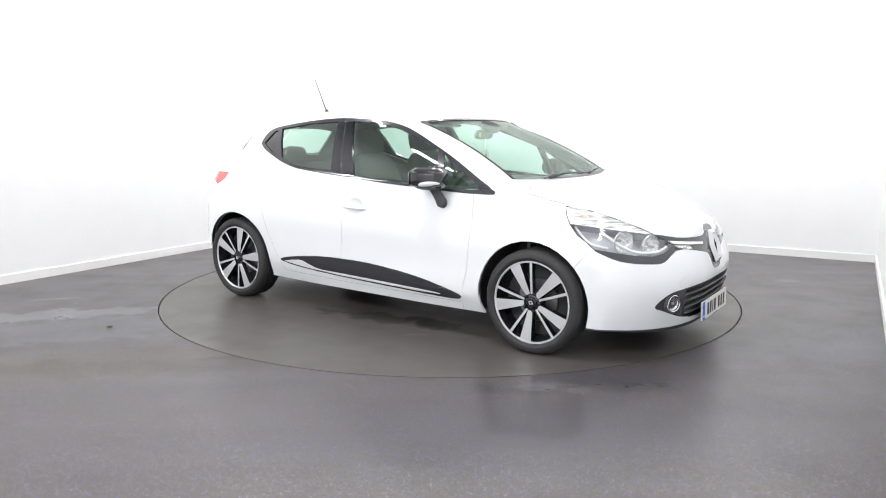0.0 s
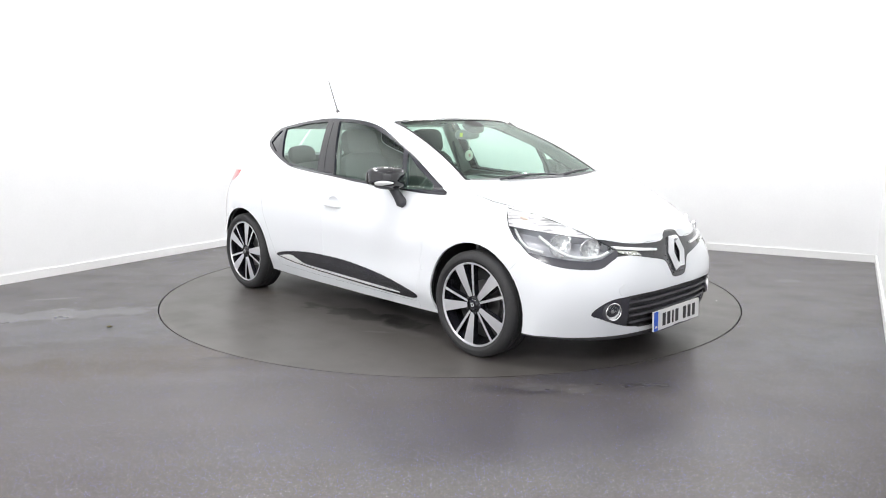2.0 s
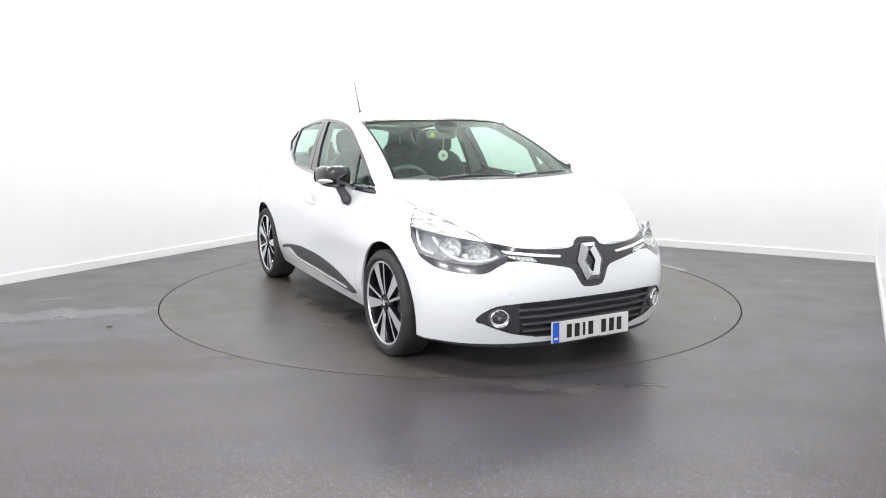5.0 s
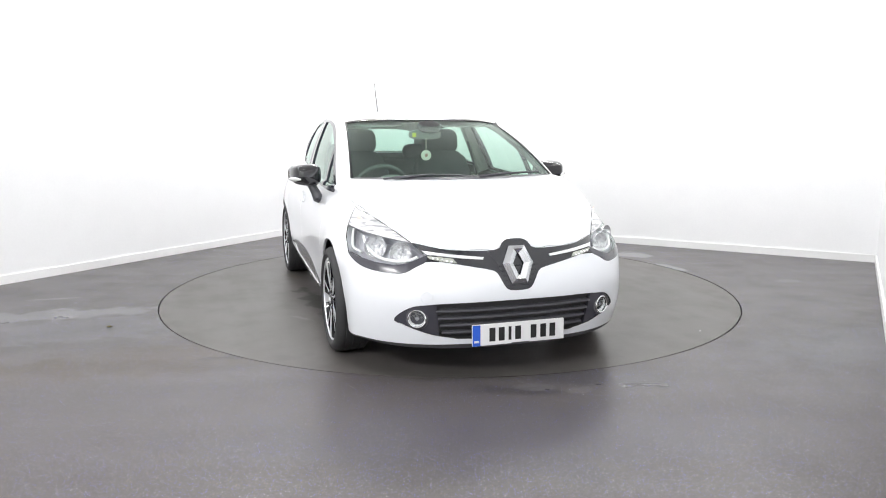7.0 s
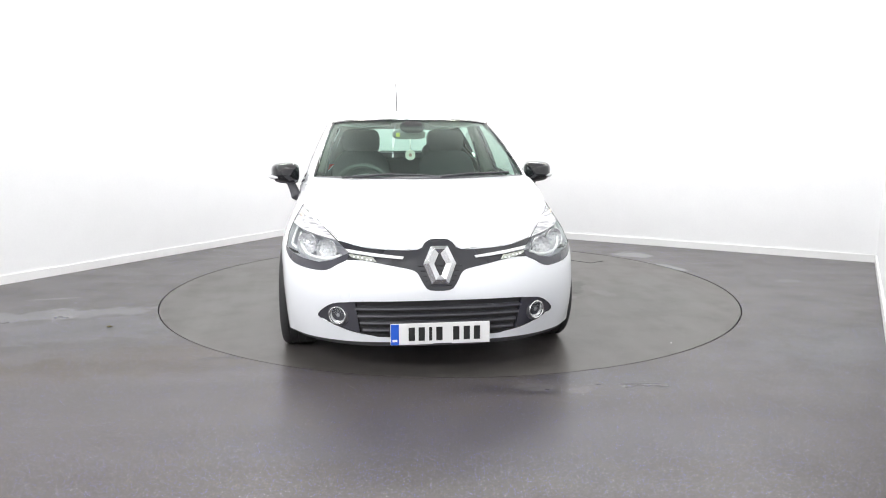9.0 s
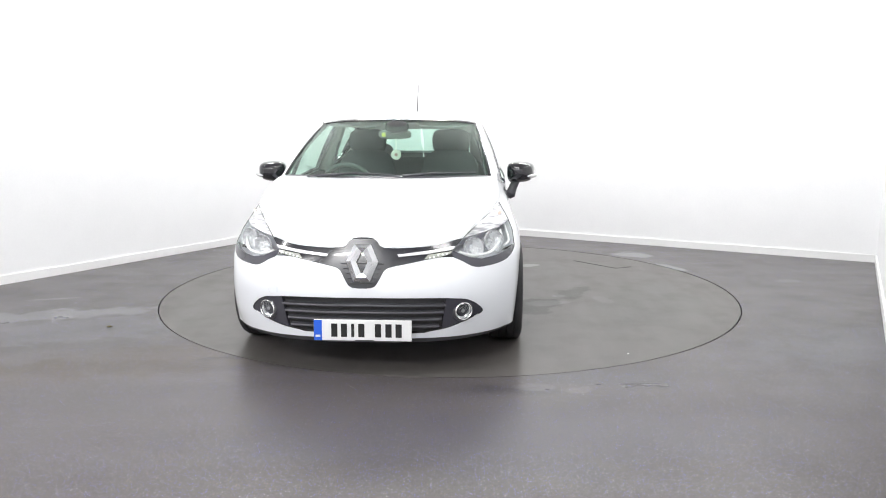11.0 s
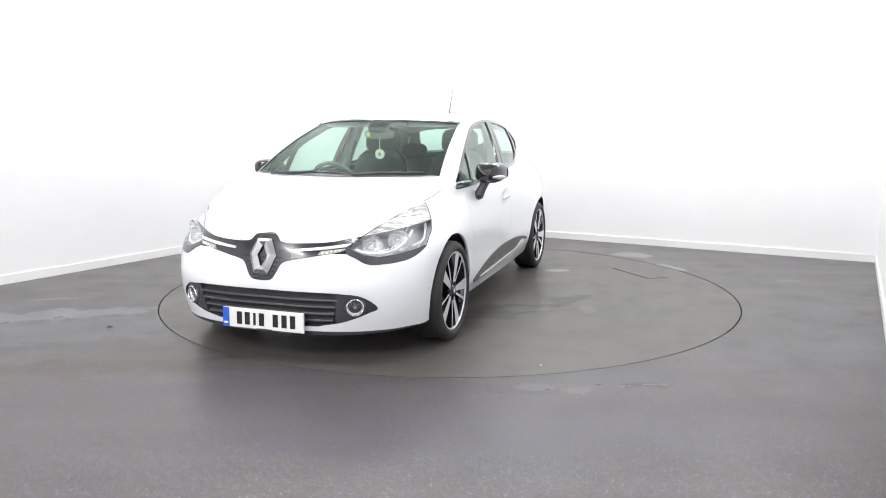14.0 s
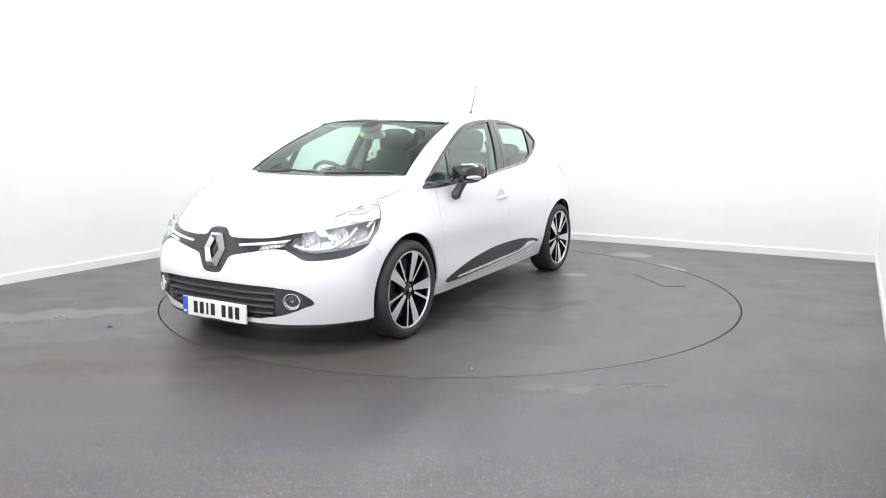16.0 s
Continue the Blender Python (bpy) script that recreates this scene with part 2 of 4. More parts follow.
# ---- mesh helpers ----
def part(name, bm, mat, parent=None, label="", smooth=True, m=None):
    me = bpy.data.meshes.new(name)
    if smooth:
        bm.normal_update()
        for e in bm.edges:
            if len(e.link_faces) == 2 and e.calc_face_angle(0) > radians(32):
                e.smooth = False
    bm.to_mesh(me)
    bm.free()
    for p in me.polygons:
        p.use_smooth = smooth
    for one in (mat if isinstance(mat, (list, tuple)) else [mat]):
        me.materials.append(one)
    ob = new(name, me)
    if parent is not None:
        ob.parent = parent
    if m is not None:
        ob.matrix_basis = m
    if label:
        tagged(ob, label)
    return ob


def slab(corners, z0, z1):
    """A prism over a polygon in the xy plane."""
    bm = bmesh.new()
    lo = [bm.verts.new((x, y, z0)) for x, y in corners]
    hi = [bm.verts.new((x, y, z1)) for x, y in corners]
    n = len(lo)
    bm.faces.new(lo[::-1]), bm.faces.new(hi)
    for i in range(n):
        bm.faces.new((lo[i], lo[(i + 1) % n], hi[(i + 1) % n], hi[i]))
    bmesh.ops.recalc_face_normals(bm, faces=bm.faces[:])
    return bm


def box(x0, x1, y0, y1, z0, z1, bevel=0.0):
    bm = slab([(x0, y0), (x1, y0), (x1, y1), (x0, y1)], z0, z1)
    if bevel:
        bmesh.ops.bevel(bm, geom=bm.edges[:], offset=bevel, segments=2, affect="EDGES", profile=0.5)
    return bm


def wall_strip(a, b, thick, z0, z1):
    """A prism along the line from a to b, thickened to its left."""
    a, b = Vector(a), Vector(b)
    d = (b - a).normalized()
    n = Vector((-d.y, d.x)) * thick
    return slab([tuple(a), tuple(b), tuple(b + n), tuple(a + n)], z0, z1)


# ---- the studio ----
RADIUS = 2.262
HUB_X, HUB_Y = -0.02, 0.035  # centre of the turntable
# corners of the room, clockwise seen from above
CORNER_LB, CORNER_BR = (-1.293, 4.301), (4.203, 1.177)
CORNER_RF, CORNER_FL = (-0.70, -7.7), (-6.97, -5.12)
structure = lambda ob, label: tagged(ob, label, kind="structure")
for name, a, b in (("wall_left", CORNER_FL, CORNER_LB), ("wall_back", CORNER_LB, CORNER_BR),
                   ("wall_right", CORNER_BR, CORNER_RF), ("wall_front", CORNER_RF, CORNER_FL)):
    structure(part(name, wall_strip(a, b, 0.15, -0.02, CEILING), WALL, smooth=False), "smooth white painted studio wall")
    structure(part("baseboard_" + name[5:], wall_strip(b, a, 0.015, 0.0, 0.075), TRIM, smooth=False), "white painted baseboard along the wall")
structure(part("ceiling", slab([(-7, -8.5), (5.2, -8.5), (5.2, 5.2), (-7, 5.2)], CEILING, CEILING + 0.1), CEIL, smooth=False), "pale grey studio ceiling")


def ring_floor():
    """The floor with a round hole for the turntable."""
    bm = bmesh.new()
    n = 128
    inner = [bm.verts.new((HUB_X + (RADIUS + 0.006) * math.cos(2 * math.pi * i / n), HUB_Y + (RADIUS + 0.006) * math.sin(2 * math.pi * i / n), 0)) for i in range(n)]
    outer = []
    for i in range(n):
        c, s = math.cos(2 * math.pi * i / n), math.sin(2 * math.pi * i / n)
        k = 9.0 / max(abs(c), abs(s))
        outer.append(bm.verts.new((k * c, k * s, 0)))
    for i in range(n):
        j = (i + 1) % n
        bm.faces.new((inner[i], outer[i], outer[j], inner[j]))
    low = [bm.verts.new((v.co.x, v.co.y, -0.05)) for v in inner]
    for i in range(n):
        j = (i + 1) % n
        bm.faces.new((low[i], inner[i], inner[j], low[j]))
    bm.faces.new(low[::-1])
    return bm


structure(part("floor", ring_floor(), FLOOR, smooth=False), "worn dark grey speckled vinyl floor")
turntable = tagged(new("turntable"), "round grey turntable set flush in the floor", "turntable")
disc = bmesh.new()
bmesh.ops.create_cone(disc, cap_ends=True, segments=160, radius1=RADIUS - 0.004, radius2=RADIUS - 0.004, depth=0.04, matrix=pose(0, 0, -0.021))
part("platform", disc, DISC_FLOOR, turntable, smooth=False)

for a, b in (((-1.313, 1.183), (-0.923, 1.533)), ((-0.923, 1.533), (-1.013, 1.693))):
    part("hatch_seam", wall_strip(a, b, 0.012, -0.002, 0.0012), RUBBER, turntable, "dark seam of a floor hatch", smooth=False)


# ---- small things of the studio ----
def strip_luminaire(x, y, turn):
    lum = tagged(new("strip_luminaire"), "slim white strip luminaire under the ceiling", "ceiling light", "strip luminaires of the studio")
    housing = box(-0.6, 0.6, -0.1, 0.1, 0.0, 0.075, 0.01)
    part("housing", housing, TRIM, lum, smooth=False)
    for sx in (-0.585, 0.585):
        part("end_cap", box(sx - 0.015, sx + 0.015, -0.095, 0.095, -0.012, 0.0), TRIM, lum, smooth=False)
    lum.matrix_basis = pose(x, y, CEILING - 0.076, 0, 0, turn)
    return lum


for lx, ly, turn, watts in LAMP_PLACES:
    strip_luminaire(lx, ly, turn)


def hanging_shade(x, y, z):
    """A wide shallow shade on a rod, only its rim in view."""
    shade = tagged(new("pendant_lamp"), "round pale pendant lamp hanging near the wall corner", "ceiling light")
    bm = lathe_z([(0.20, 0.0), (0.205, 0.006), (0.20, 0.02), (0.14, 0.09), (0.05, 0.13), (0.03, 0.16)], 40)
    part("shade", bm, TRIM, shade)
    rod = bmesh.new()
    bmesh.ops.create_cone(rod, cap_ends=True, segments=12, radius1=0.01, radius2=0.01, depth=CEILING - z - 0.15, matrix=pose(0, 0, 0.15 + (CEILING - z - 0.15) / 2))
    part("rod", rod, TRIM, shade)
    shade.matrix_basis = pose(x, y, z)


def lathe_z(profile, segments):
    bm = bmesh.new()
    rings = [[bm.verts.new((r * math.cos(2 * math.pi * k / segments), r * math.sin(2 * math.pi * k / segments), z)) for k in range(segments)] for r, z in profile]
    for a, b in zip(rings, rings[1:]):
        for k in range(segments):
            bm.faces.new((a[k], a[(k + 1) % segments], b[(k + 1) % segments], b[k]))
    bmesh.ops.recalc_face_normals(bm, faces=bm.faces[:])
    return bm


hanging_shade(-0.98, 3.55, 3.005)


def scrap(name, x, y, size, mat, label, category, seed):
    """A crumpled bit lying on the floor."""
    rnd = random.Random(seed)
    bm = bmesh.new()
    bmesh.ops.create_icosphere(bm, subdivisions=2, radius=size)
    for v in bm.verts:
        v.co *= 0.7 + 0.5 * rnd.random()
        v.co.z = v.co.z * 0.25 + size * 0.28
    return tagged(part(name, bm, mat, smooth=False, m=pose(x, y, 0.0, 0, 0, 40 * seed)), label, category)


LEAF = material("dry_leaf", (0.10, 0.085, 0.03), 0.8)
PAPER = material("paper_scrap", (0.75, 0.75, 0.72), 0.8)
scrap("leaf_scrap", -2.29, -1.22, 0.018, LEAF, "small dry brown leaf scrap on the floor", "debris", 2)


# ---- the car: x forward, y to its left, z up, origin on the ground between the axles ----
car = tagged(new("car"), "white five-door hatchback car with gloss black mirrors parked on the turntable", "car")
# Control net of the left half: seventeen columns from the nose round the side to the tail, a row for each level.
ROWS = {
    "sill": "2.07,0,.165 2.065,.25,.165 2.01,.48,.168 1.90,.66,.175 1.77,.765,.182 1.655,.812,.185 1.29,.80,.18 .95,.79,.18 .5,.785,.18 0,.785,.185 -.5,.78,.19 -.95,.775,.2 -1.29,.775,.21 -1.6,.755,.24 -1.80,.61,.26 -1.86,.38,.27 -1.87,0,.27",
    "low": "2.10,0,.30 2.095,.25,.30 2.05,.48,.305 1.945,.66,.31 1.80,.785,.32 1.64,.83,.32 1.29,.85,.32 .95,.842,.31 .5,.83,.30 0,.825,.31 -.5,.822,.32 -.95,.825,.34 -1.29,.835,.36 -1.62,.80,.38 -1.83,.65,.4 -1.89,.4,.42 -1.905,0,.42",
    "mid": "2.122,0,.45 2.117,.25,.45 2.072,.48,.46 1.95,.668,.47 1.79,.795,.48 1.625,.842,.49 1.29,.865,.50 .95,.848,.48 .5,.832,.46 0,.828,.47 -.5,.83,.48 -.95,.838,.52 -1.29,.85,.55 -1.62,.805,.56 -1.83,.66,.58 -1.90,.41,.6 -1.915,0,.6",
    "high": "2.092,0,.60 2.082,.25,.60 2.025,.48,.61 1.885,.675,.625 1.745,.78,.64 1.58,.832,.66 1.29,.855,.68 .95,.845,.68 .5,.838,.68 0,.835,.70 -.5,.835,.72 -.95,.838,.74 -1.29,.835,.76 -1.60,.785,.77 -1.80,.66,.78 -1.86,.41,.8 -1.875,0,.8",
    "shoulder": "2.045,0,.725 2.02,.25,.73 1.90,.48,.752 1.70,.66,.80 1.58,.708,.835 1.45,.728,.865 1.22,.752,.905 .98,.768,.925 .5,.785,.93 0,.79,.945 -.5,.783,.975 -.95,.765,1.01 -1.25,.735,1.05 -1.55,.705,.98 -1.74,.60,.98 -1.80,.38,.99 -1.815,0,.99",
    "cowl": "1.215,0,.995 1.20,.25,.996 1.155,.48,.999 1.075,.68,1.001 1.06,.70,.99 1.04,.72,.98 1.0,.737,.965 .93,.75,.955 .5,.758,.965 0,.752,.985 -.5,.733,1.012 -.95,.692,1.05 -1.22,.645,1.10 -1.50,.59,1.10 -1.70,.50,1.08 -1.76,.33,1.08 -1.775,0,1.08",
    "rail": ".40,0,1.374 .385,.25,1.372 .345,.45,1.363 .29,.562,1.348 .27,.572,1.35 .25,.578,1.353 .2,.583,1.359 .1,.588,1.37 -.05,.59,1.378 -.3,.585,1.382 -.6,.572,1.373 -.95,.548,1.347 -1.2,.525,1.315 -1.38,.50,1.285 -1.45,.44,1.30 -1.47,.3,1.32 -1.475,0,1.325",
    "crown": ".35,0,1.386 .33,0,1.39 .29,0,1.397 .24,0,1.404 .21,0,1.408 .18,0,1.412 .12,0,1.42 .02,0,1.43 -.12,0,1.441 -.33,0,1.448 -.62,0,1.449 -.95,0,1.445 -1.17,0,1.427 -1.32,0,1.395 -1.40,0,1.37 -1.44,0,1.345 -1.455,0,1.33",
}
NET = {k: np.array([[float(c) for c in p.split(",")] for p in v.split()]) for k, v in ROWS.items()}


def catmull(points, u):
    """Catmull-Rom through an array of points (n, ...) at u in 0..n-1; the ends are extended."""
    n = len(points)
    i = min(int(u), n - 2)
    f = u - i
    p1, p2 = points[i], points[i + 1]
    p0 = points[i - 1] if i else 2 * p1 - p2
    p3 = points[i + 2] if i + 2 < n else 2 * p2 - p1
    return 0.5 * (2 * p1 + (p2 - p0) * f + (2 * p0 - 5 * p1 + 4 * p2 - p3) * f * f + (3 * p1 - p0 - 3 * p2 + p3) * f ** 3)


def row_curve(points, per):
    """Dense row: mirrored past the centre line so that nose and tail are smooth."""
    flip = np.array([1, -1, 1])
    ext = np.vstack([points[1:2] * flip, points, points[-2:-1] * flip])
    return np.array([catmull(ext, 1 + i / per) for i in range((len(points) - 1) * per + 1)])


PER = 7


def body_grid():
    """Rows of points of the half body, from the sill up to the roof's centre line."""
    d = {k: row_curve(v, PER) for k, v in NET.items()}
    n = len(d["sill"])
    u = np.linspace(0, 16, n)
    front = np.clip((6.5 - u) / 3.5, 0, 1)[:, None]
    rows = []
    lower = np.stack([d[k] for k in ("sill", "low", "mid", "high", "shoulder")])
    for i in range(4 * 6):
        rows.append(catmull(lower, i / 6))
    for i in range(12):
        f = i / 12
        p = d["shoulder"] * (1 - f) + d["cowl"] * f
        rows.append(p + 4 * f * (1 - f) * (front * np.array([0.0, 0, 0.05]) + (1 - front) * np.array([0, 0.008, 0.004])))
    for i in range(14):
        f = i / 14
        p = d["cowl"] * (1 - f) + d["rail"] * f
        rows.append(p + 4 * f * (1 - f) * (front * np.array([0.02, 0, 0.025]) + (1 - front) * np.array([0, 0.014, 0.004])))
    for i in range(11):
        f = i / 10
        p = d["rail"] * (1 - f) + d["crown"] * f
        p[:, 2] += f * (1 - f) * (d["crown"] - d["rail"])[:, 2]
        rows.append(p)
    return np.array(rows)


def half_body():
    """The left half of the shell; each face knows its row and column."""
    g = body_grid()
    bm = bmesh.new()
    row_of, col_of = bm.faces.layers.int.new("row"), bm.faces.layers.int.new("col")
    vs = [[bm.verts.new((p[0], max(p[1], 0), p[2])) for p in row] for row in g]
    for r, (a, b) in enumerate(zip(vs, vs[1:])):
        for c in range(len(a) - 1):
            f = bm.faces.new((a[c], a[c + 1], b[c + 1], b[c]))
            f[row_of], f[col_of] = r, c
    bmesh.ops.remove_doubles(bm, verts=bm.verts[:], dist=0.0004)
    bmesh.ops.dissolve_degenerate(bm, dist=0.0004, edges=bm.edges[:])
    return bm


def mirror_bm(bm):
    """A mirrored copy to the car's right."""
    out = bm.copy()
    for v in out.verts:
        v.co.y = -v.co.y
    bmesh.ops.reverse_faces(out, faces=out.faces[:])
    return out


def merge(*bms):
    out = bmesh.new()
    for b in bms:
        me = bpy.data.meshes.new("scratch")
        b.to_mesh(me)
        b.free()
        out.from_mesh(me)
        bpy.data.meshes.remove(me)
    return out


def both(bm):
    """The half and its mirror image as one welded mesh."""
    out = merge(mirror_bm(bm), bm)
    seam = [v for v in out.verts if abs(v.co.y) < 0.0008]
    bmesh.ops.remove_doubles(out, verts=seam, dist=0.001)
    return out


SIDE = (Vector((1, 0, 0)), Vector((0, 0, 1)))
FRONT = (Vector((0, 1, 0)), Vector((0, 0, 1)))
TOP = (Vector((1, 0, 0)), Vector((0, 1, 0)))
CORNER = (Vector((-math.sin(radians(35)), math.cos(radians(35)), 0)), Vector((0, 0, 1)))


def flow(pts, per=4):
    """A closed smooth curve through pts."""
    a = np.array([pts[-1], *pts, pts[0], pts[1]], dtype=float)
    return [tuple(catmull(a, 1 + i / per)) for i in range(len(pts) * per)]


def inside(p, poly):
    hit = False
    for (x0, y0), (x1, y1) in zip(poly, poly[1:] + poly[:1]):
        if (y0 > p[1]) != (y1 > p[1]) and p[0] < (x1 - x0) * (p[1] - y0) / (y1 - y0) + x0:
            hit = not hit
    return hit


def split_off(bm, faces):
    """Moves faces out of bm into a mesh of their own."""
    out = bm.copy()
    bm.faces.index_update()
    keep = {f.index for f in faces}
    out.faces.ensure_lookup_table()
    bmesh.ops.delete(out, geom=[f for i, f in enumerate(out.faces[:]) if i not in keep], context="FACES")
    bmesh.ops.delete(bm, geom=list(faces), context="FACES")
    return out


def take(bm, poly, axes, where=lambda c: True):
    """Cuts the shell along a polygon seen along axes and moves the inside into a mesh of its own."""
    u, v = axes
    poly = [(p[0], p[1]) if len(p) == 2 else (Vector(p).dot(u), Vector(p).dot(v)) for p in poly]
    x0, x1 = min(p[0] for p in poly) - 0.001, max(p[0] for p in poly) + 0.001
    y0, y1 = min(p[1] for p in poly) - 0.001, max(p[1] for p in poly) + 0.001

    def extent(f):
        a, b = [w.co.dot(u) for w in f.verts], [w.co.dot(v) for w in f.verts]
        return min(a), max(a), min(b), max(b)

    def near(f, bx0, bx1, by0, by1):
        e = extent(f)
        return e[0] < bx1 and e[1] > bx0 and e[2] < by1 and e[3] > by0

    cand = {f for f in bm.faces if near(f, x0, x1, y0, y1) and where(f.calc_center_median())}
    for a, b in zip(poly, poly[1:] + poly[:1]):
        d = (Vector(b) - Vector(a))
        if d.length < 1e-6:
            continue
        n = (u * d.y - v * d.x).normalized()
        o = u * a[0] + v * a[1]
        box_ = (min(a[0], b[0]) - 0.002, max(a[0], b[0]) + 0.002, min(a[1], b[1]) - 0.002, max(a[1], b[1]) + 0.002)
        sub = [f for f in cand if f.is_valid and near(f, *box_)]
        if not sub:
            continue
        geom = list({e for f in sub for e in f.edges}) + list({w for f in sub for w in f.verts}) + sub
        got = bmesh.ops.bisect_plane(bm, geom=geom, plane_co=o, plane_no=n, dist=0.0004)
        cand = {f for f in cand if f.is_valid} | {f for g in got["geom_cut"] for f in g.link_faces}
    chosen = []
    for f in cand:
        if f.is_valid:
            c = f.calc_center_median()
            if where(c) and inside((c.dot(u), c.dot(v)), poly):
                chosen.append(f)
    return split_off(bm, chosen)


def shifted(bm, depth):
    """Moves a surface along its normals."""
    bm.normal_update()
    move = [(v, v.normal.copy()) for v in bm.verts]
    for v, n in move:
        v.co += n * depth
    return bm


def rimmed(bm, gap=0.0015, depth=0.014):
    """Draws the edge of a panel in by a hair and folds a hem behind it."""
    bm.normal_update()
    edges = [e for e in bm.edges if e.is_boundary and not all(abs(v.co.y) < 0.001 for v in e.verts)]
    pull = {}
    for e in edges:
        f = e.link_faces[0]
        mid = (e.verts[0].co + e.verts[1].co) / 2
        along = (e.verts[1].co - e.verts[0].co)
        if along.length < 1e-7:
            continue
        inward = f.normal.cross(along).normalized()
        if inward.dot(f.calc_center_median() - mid) < 0:
            inward = -inward
        for v in e.verts:
            pull[v] = pull.get(v, Vector()) + inward
    for v, d in pull.items():
        if d.length > 1e-6 and abs(v.co.y) > 0.001:
            v.co += d.normalized() * gap
    normals = {v: v.normal.copy() for e in edges for v in e.verts}
    got = bmesh.ops.extrude_edge_only(bm, edges=edges)
    for v in got["geom"]:
        if isinstance(v, bmesh.types.BMVert):
            near = min(normals, key=lambda w: (w.co - v.co).length_squared)
            v.co -= normals[near] * depth
    return bm


def solid(bm, thick):
    """Gives a surface a thickness behind it."""
    bmesh.ops.recalc_face_normals(bm, faces=[])
    bmesh.ops.solidify(bm, geom=bm.faces[:], thickness=thick)
    return bm


def pair(name, bm, mat, parent=None, label="", smooth=True):
    """A part on the car's left and its mirror image on the right."""
    right = mirror_bm(bm)
    return part(name, bm, mat, parent or car, label, smooth), part(name, right, mat, parent or car, label, smooth)


def tube(points, radius, sides=10, closed=False):
    """A round bar along points; radius may be a list."""
    bm = bmesh.new()
    pts = [Vector(p) for p in points]
    n = len(pts)
    rings = []
    for i, p in enumerate(pts):
        a = pts[i - 1] if i or closed else p
        b = pts[(i + 1) % n] if i < n - 1 or closed else p
        d = (b - a).normalized()
        side = d.cross(Vector((0, 0, 1))) if abs(d.z) < 0.95 else d.cross(Vector((0, 1, 0)))
        side.normalize()
        up = side.cross(d)
        r = radius[i] if isinstance(radius, (list, tuple)) else radius
        rings.append([bm.verts.new(p + (side * math.cos(2 * math.pi * k / sides) + up * math.sin(2 * math.pi * k / sides)) * r) for k in range(sides)])
    for i in range(n if closed else n - 1):
        a, b = rings[i], rings[(i + 1) % n]
        for k in range(sides):
            bm.faces.new((a[k], a[(k + 1) % sides], b[(k + 1) % sides], b[k]))
    if not closed:
        bm.faces.new(rings[0][::-1]), bm.faces.new(rings[-1])
    bmesh.ops.recalc_face_normals(bm, faces=bm.faces[:])
    return bm


def lathe(profile, segments=64):
    """Turns (radius, offset along the axle) points round the y axis."""
    bm = bmesh.new()
    rings = [[bm.verts.new((r * math.cos(2 * math.pi * k / segments), o, r * math.sin(2 * math.pi * k / segments))) for k in range(segments)] for r, o in profile]
    for a, b in zip(rings, rings[1:]):
        for k in range(segments):
            bm.faces.new((a[k], a[(k + 1) % segments], b[(k + 1) % segments], b[k]))
    bmesh.ops.recalc_face_normals(bm, faces=bm.faces[:])
    return bm


def cushion(size, power=3.0, m=None, taper=0.0, seg=(20, 14)):
    """A rounded block: a superellipsoid of the given full sizes; taper narrows its top."""
    bm = bmesh.new()
    bmesh.ops.create_uvsphere(bm, u_segments=seg[0], v_segments=seg[1], radius=1.0)
    for v in bm.verts:
        k = (abs(v.co.x) ** power + abs(v.co.y) ** power + abs(v.co.z) ** power) ** (-1 / power)
        v.co *= k
        v.co.x, v.co.y, v.co.z = v.co.x * size[0] / 2, v.co.y * size[1] / 2 * (1 - taper * (v.co.z + 1) / 2), v.co.z * size[2] / 2
    if m is not None:
        bm.transform(m)
    return bm


from mathutils.bvhtree import BVHTree
shell = half_body()
SURFACE = BVHTree.FromBMesh(shell)


def nose(y, z, out=0.0):
    """The point of the nose at y, z, moved forward by out."""
    hit = SURFACE.ray_cast(Vector((3.0, max(abs(y), 0.0005), z)), Vector((-1, 0, 0)))[0]
    return Vector((hit.x + out, y, z))


def flank(x, z, out=0.0):
    """The point of the left flank at x, z, moved outward by out."""
    hit = SURFACE.ray_cast(Vector((x, 2.0, z)), Vector((0, -1, 0)))[0]
    return Vector((x, hit.y + out, z))


# openings and inserts, cut out of the shell
AXLE_F, AXLE_R, HUB = 1.2945, -1.2945, 0.306
for ax, rad in ((AXLE_F, 0.358), (AXLE_R, 0.362)):
    arch = [(ax + rad * math.cos(2 * math.pi * i / 36), HUB + rad * math.sin(2 * math.pi * i / 36)) for i in range(36)]
    take(shell, arch, SIDE, lambda c: c.y > 0.5).free()
row_l, col_l = shell.faces.layers.int["row"], shell.faces.layers.int["col"]
windscreen_bm = split_off(shell, [f for f in shell.faces if 36 <= f[row_l] < 50 and f[col_l] < 3 * PER])
row_l, col_l = shell.faces.layers.int["row"], shell.faces.layers.int["col"]
rear_window_bm = split_off(shell, [f for f in shell.faces if 36 <= f[row_l] < 50 and f[col_l] >= 14 * PER])

DLO = [(-1.205, 1.183), (-1.195, 1.25), (-1.15, 1.293), (-1.035, 1.32), (-0.717, 1.358), (-0.42, 1.377), (-0.195, 1.372), (0.035, 1.354), (0.245, 1.308),
       (0.47, 1.212), (0.69, 1.105), (0.93, 0.968), (1.0, 0.935), (1.003, 0.921), (0.992, 0.912), (0.867, 0.911), (0.703, 0.916), (0.443, 0.932), (0.164, 0.948),
       (-0.144, 0.974), (-0.478, 0.997), (-0.816, 1.035), (-1.06, 1.112)]
side_frame_bm = take(shell, flow(DLO, 3), SIDE, lambda c: c.y > 0.3 and c.x > -1.3)
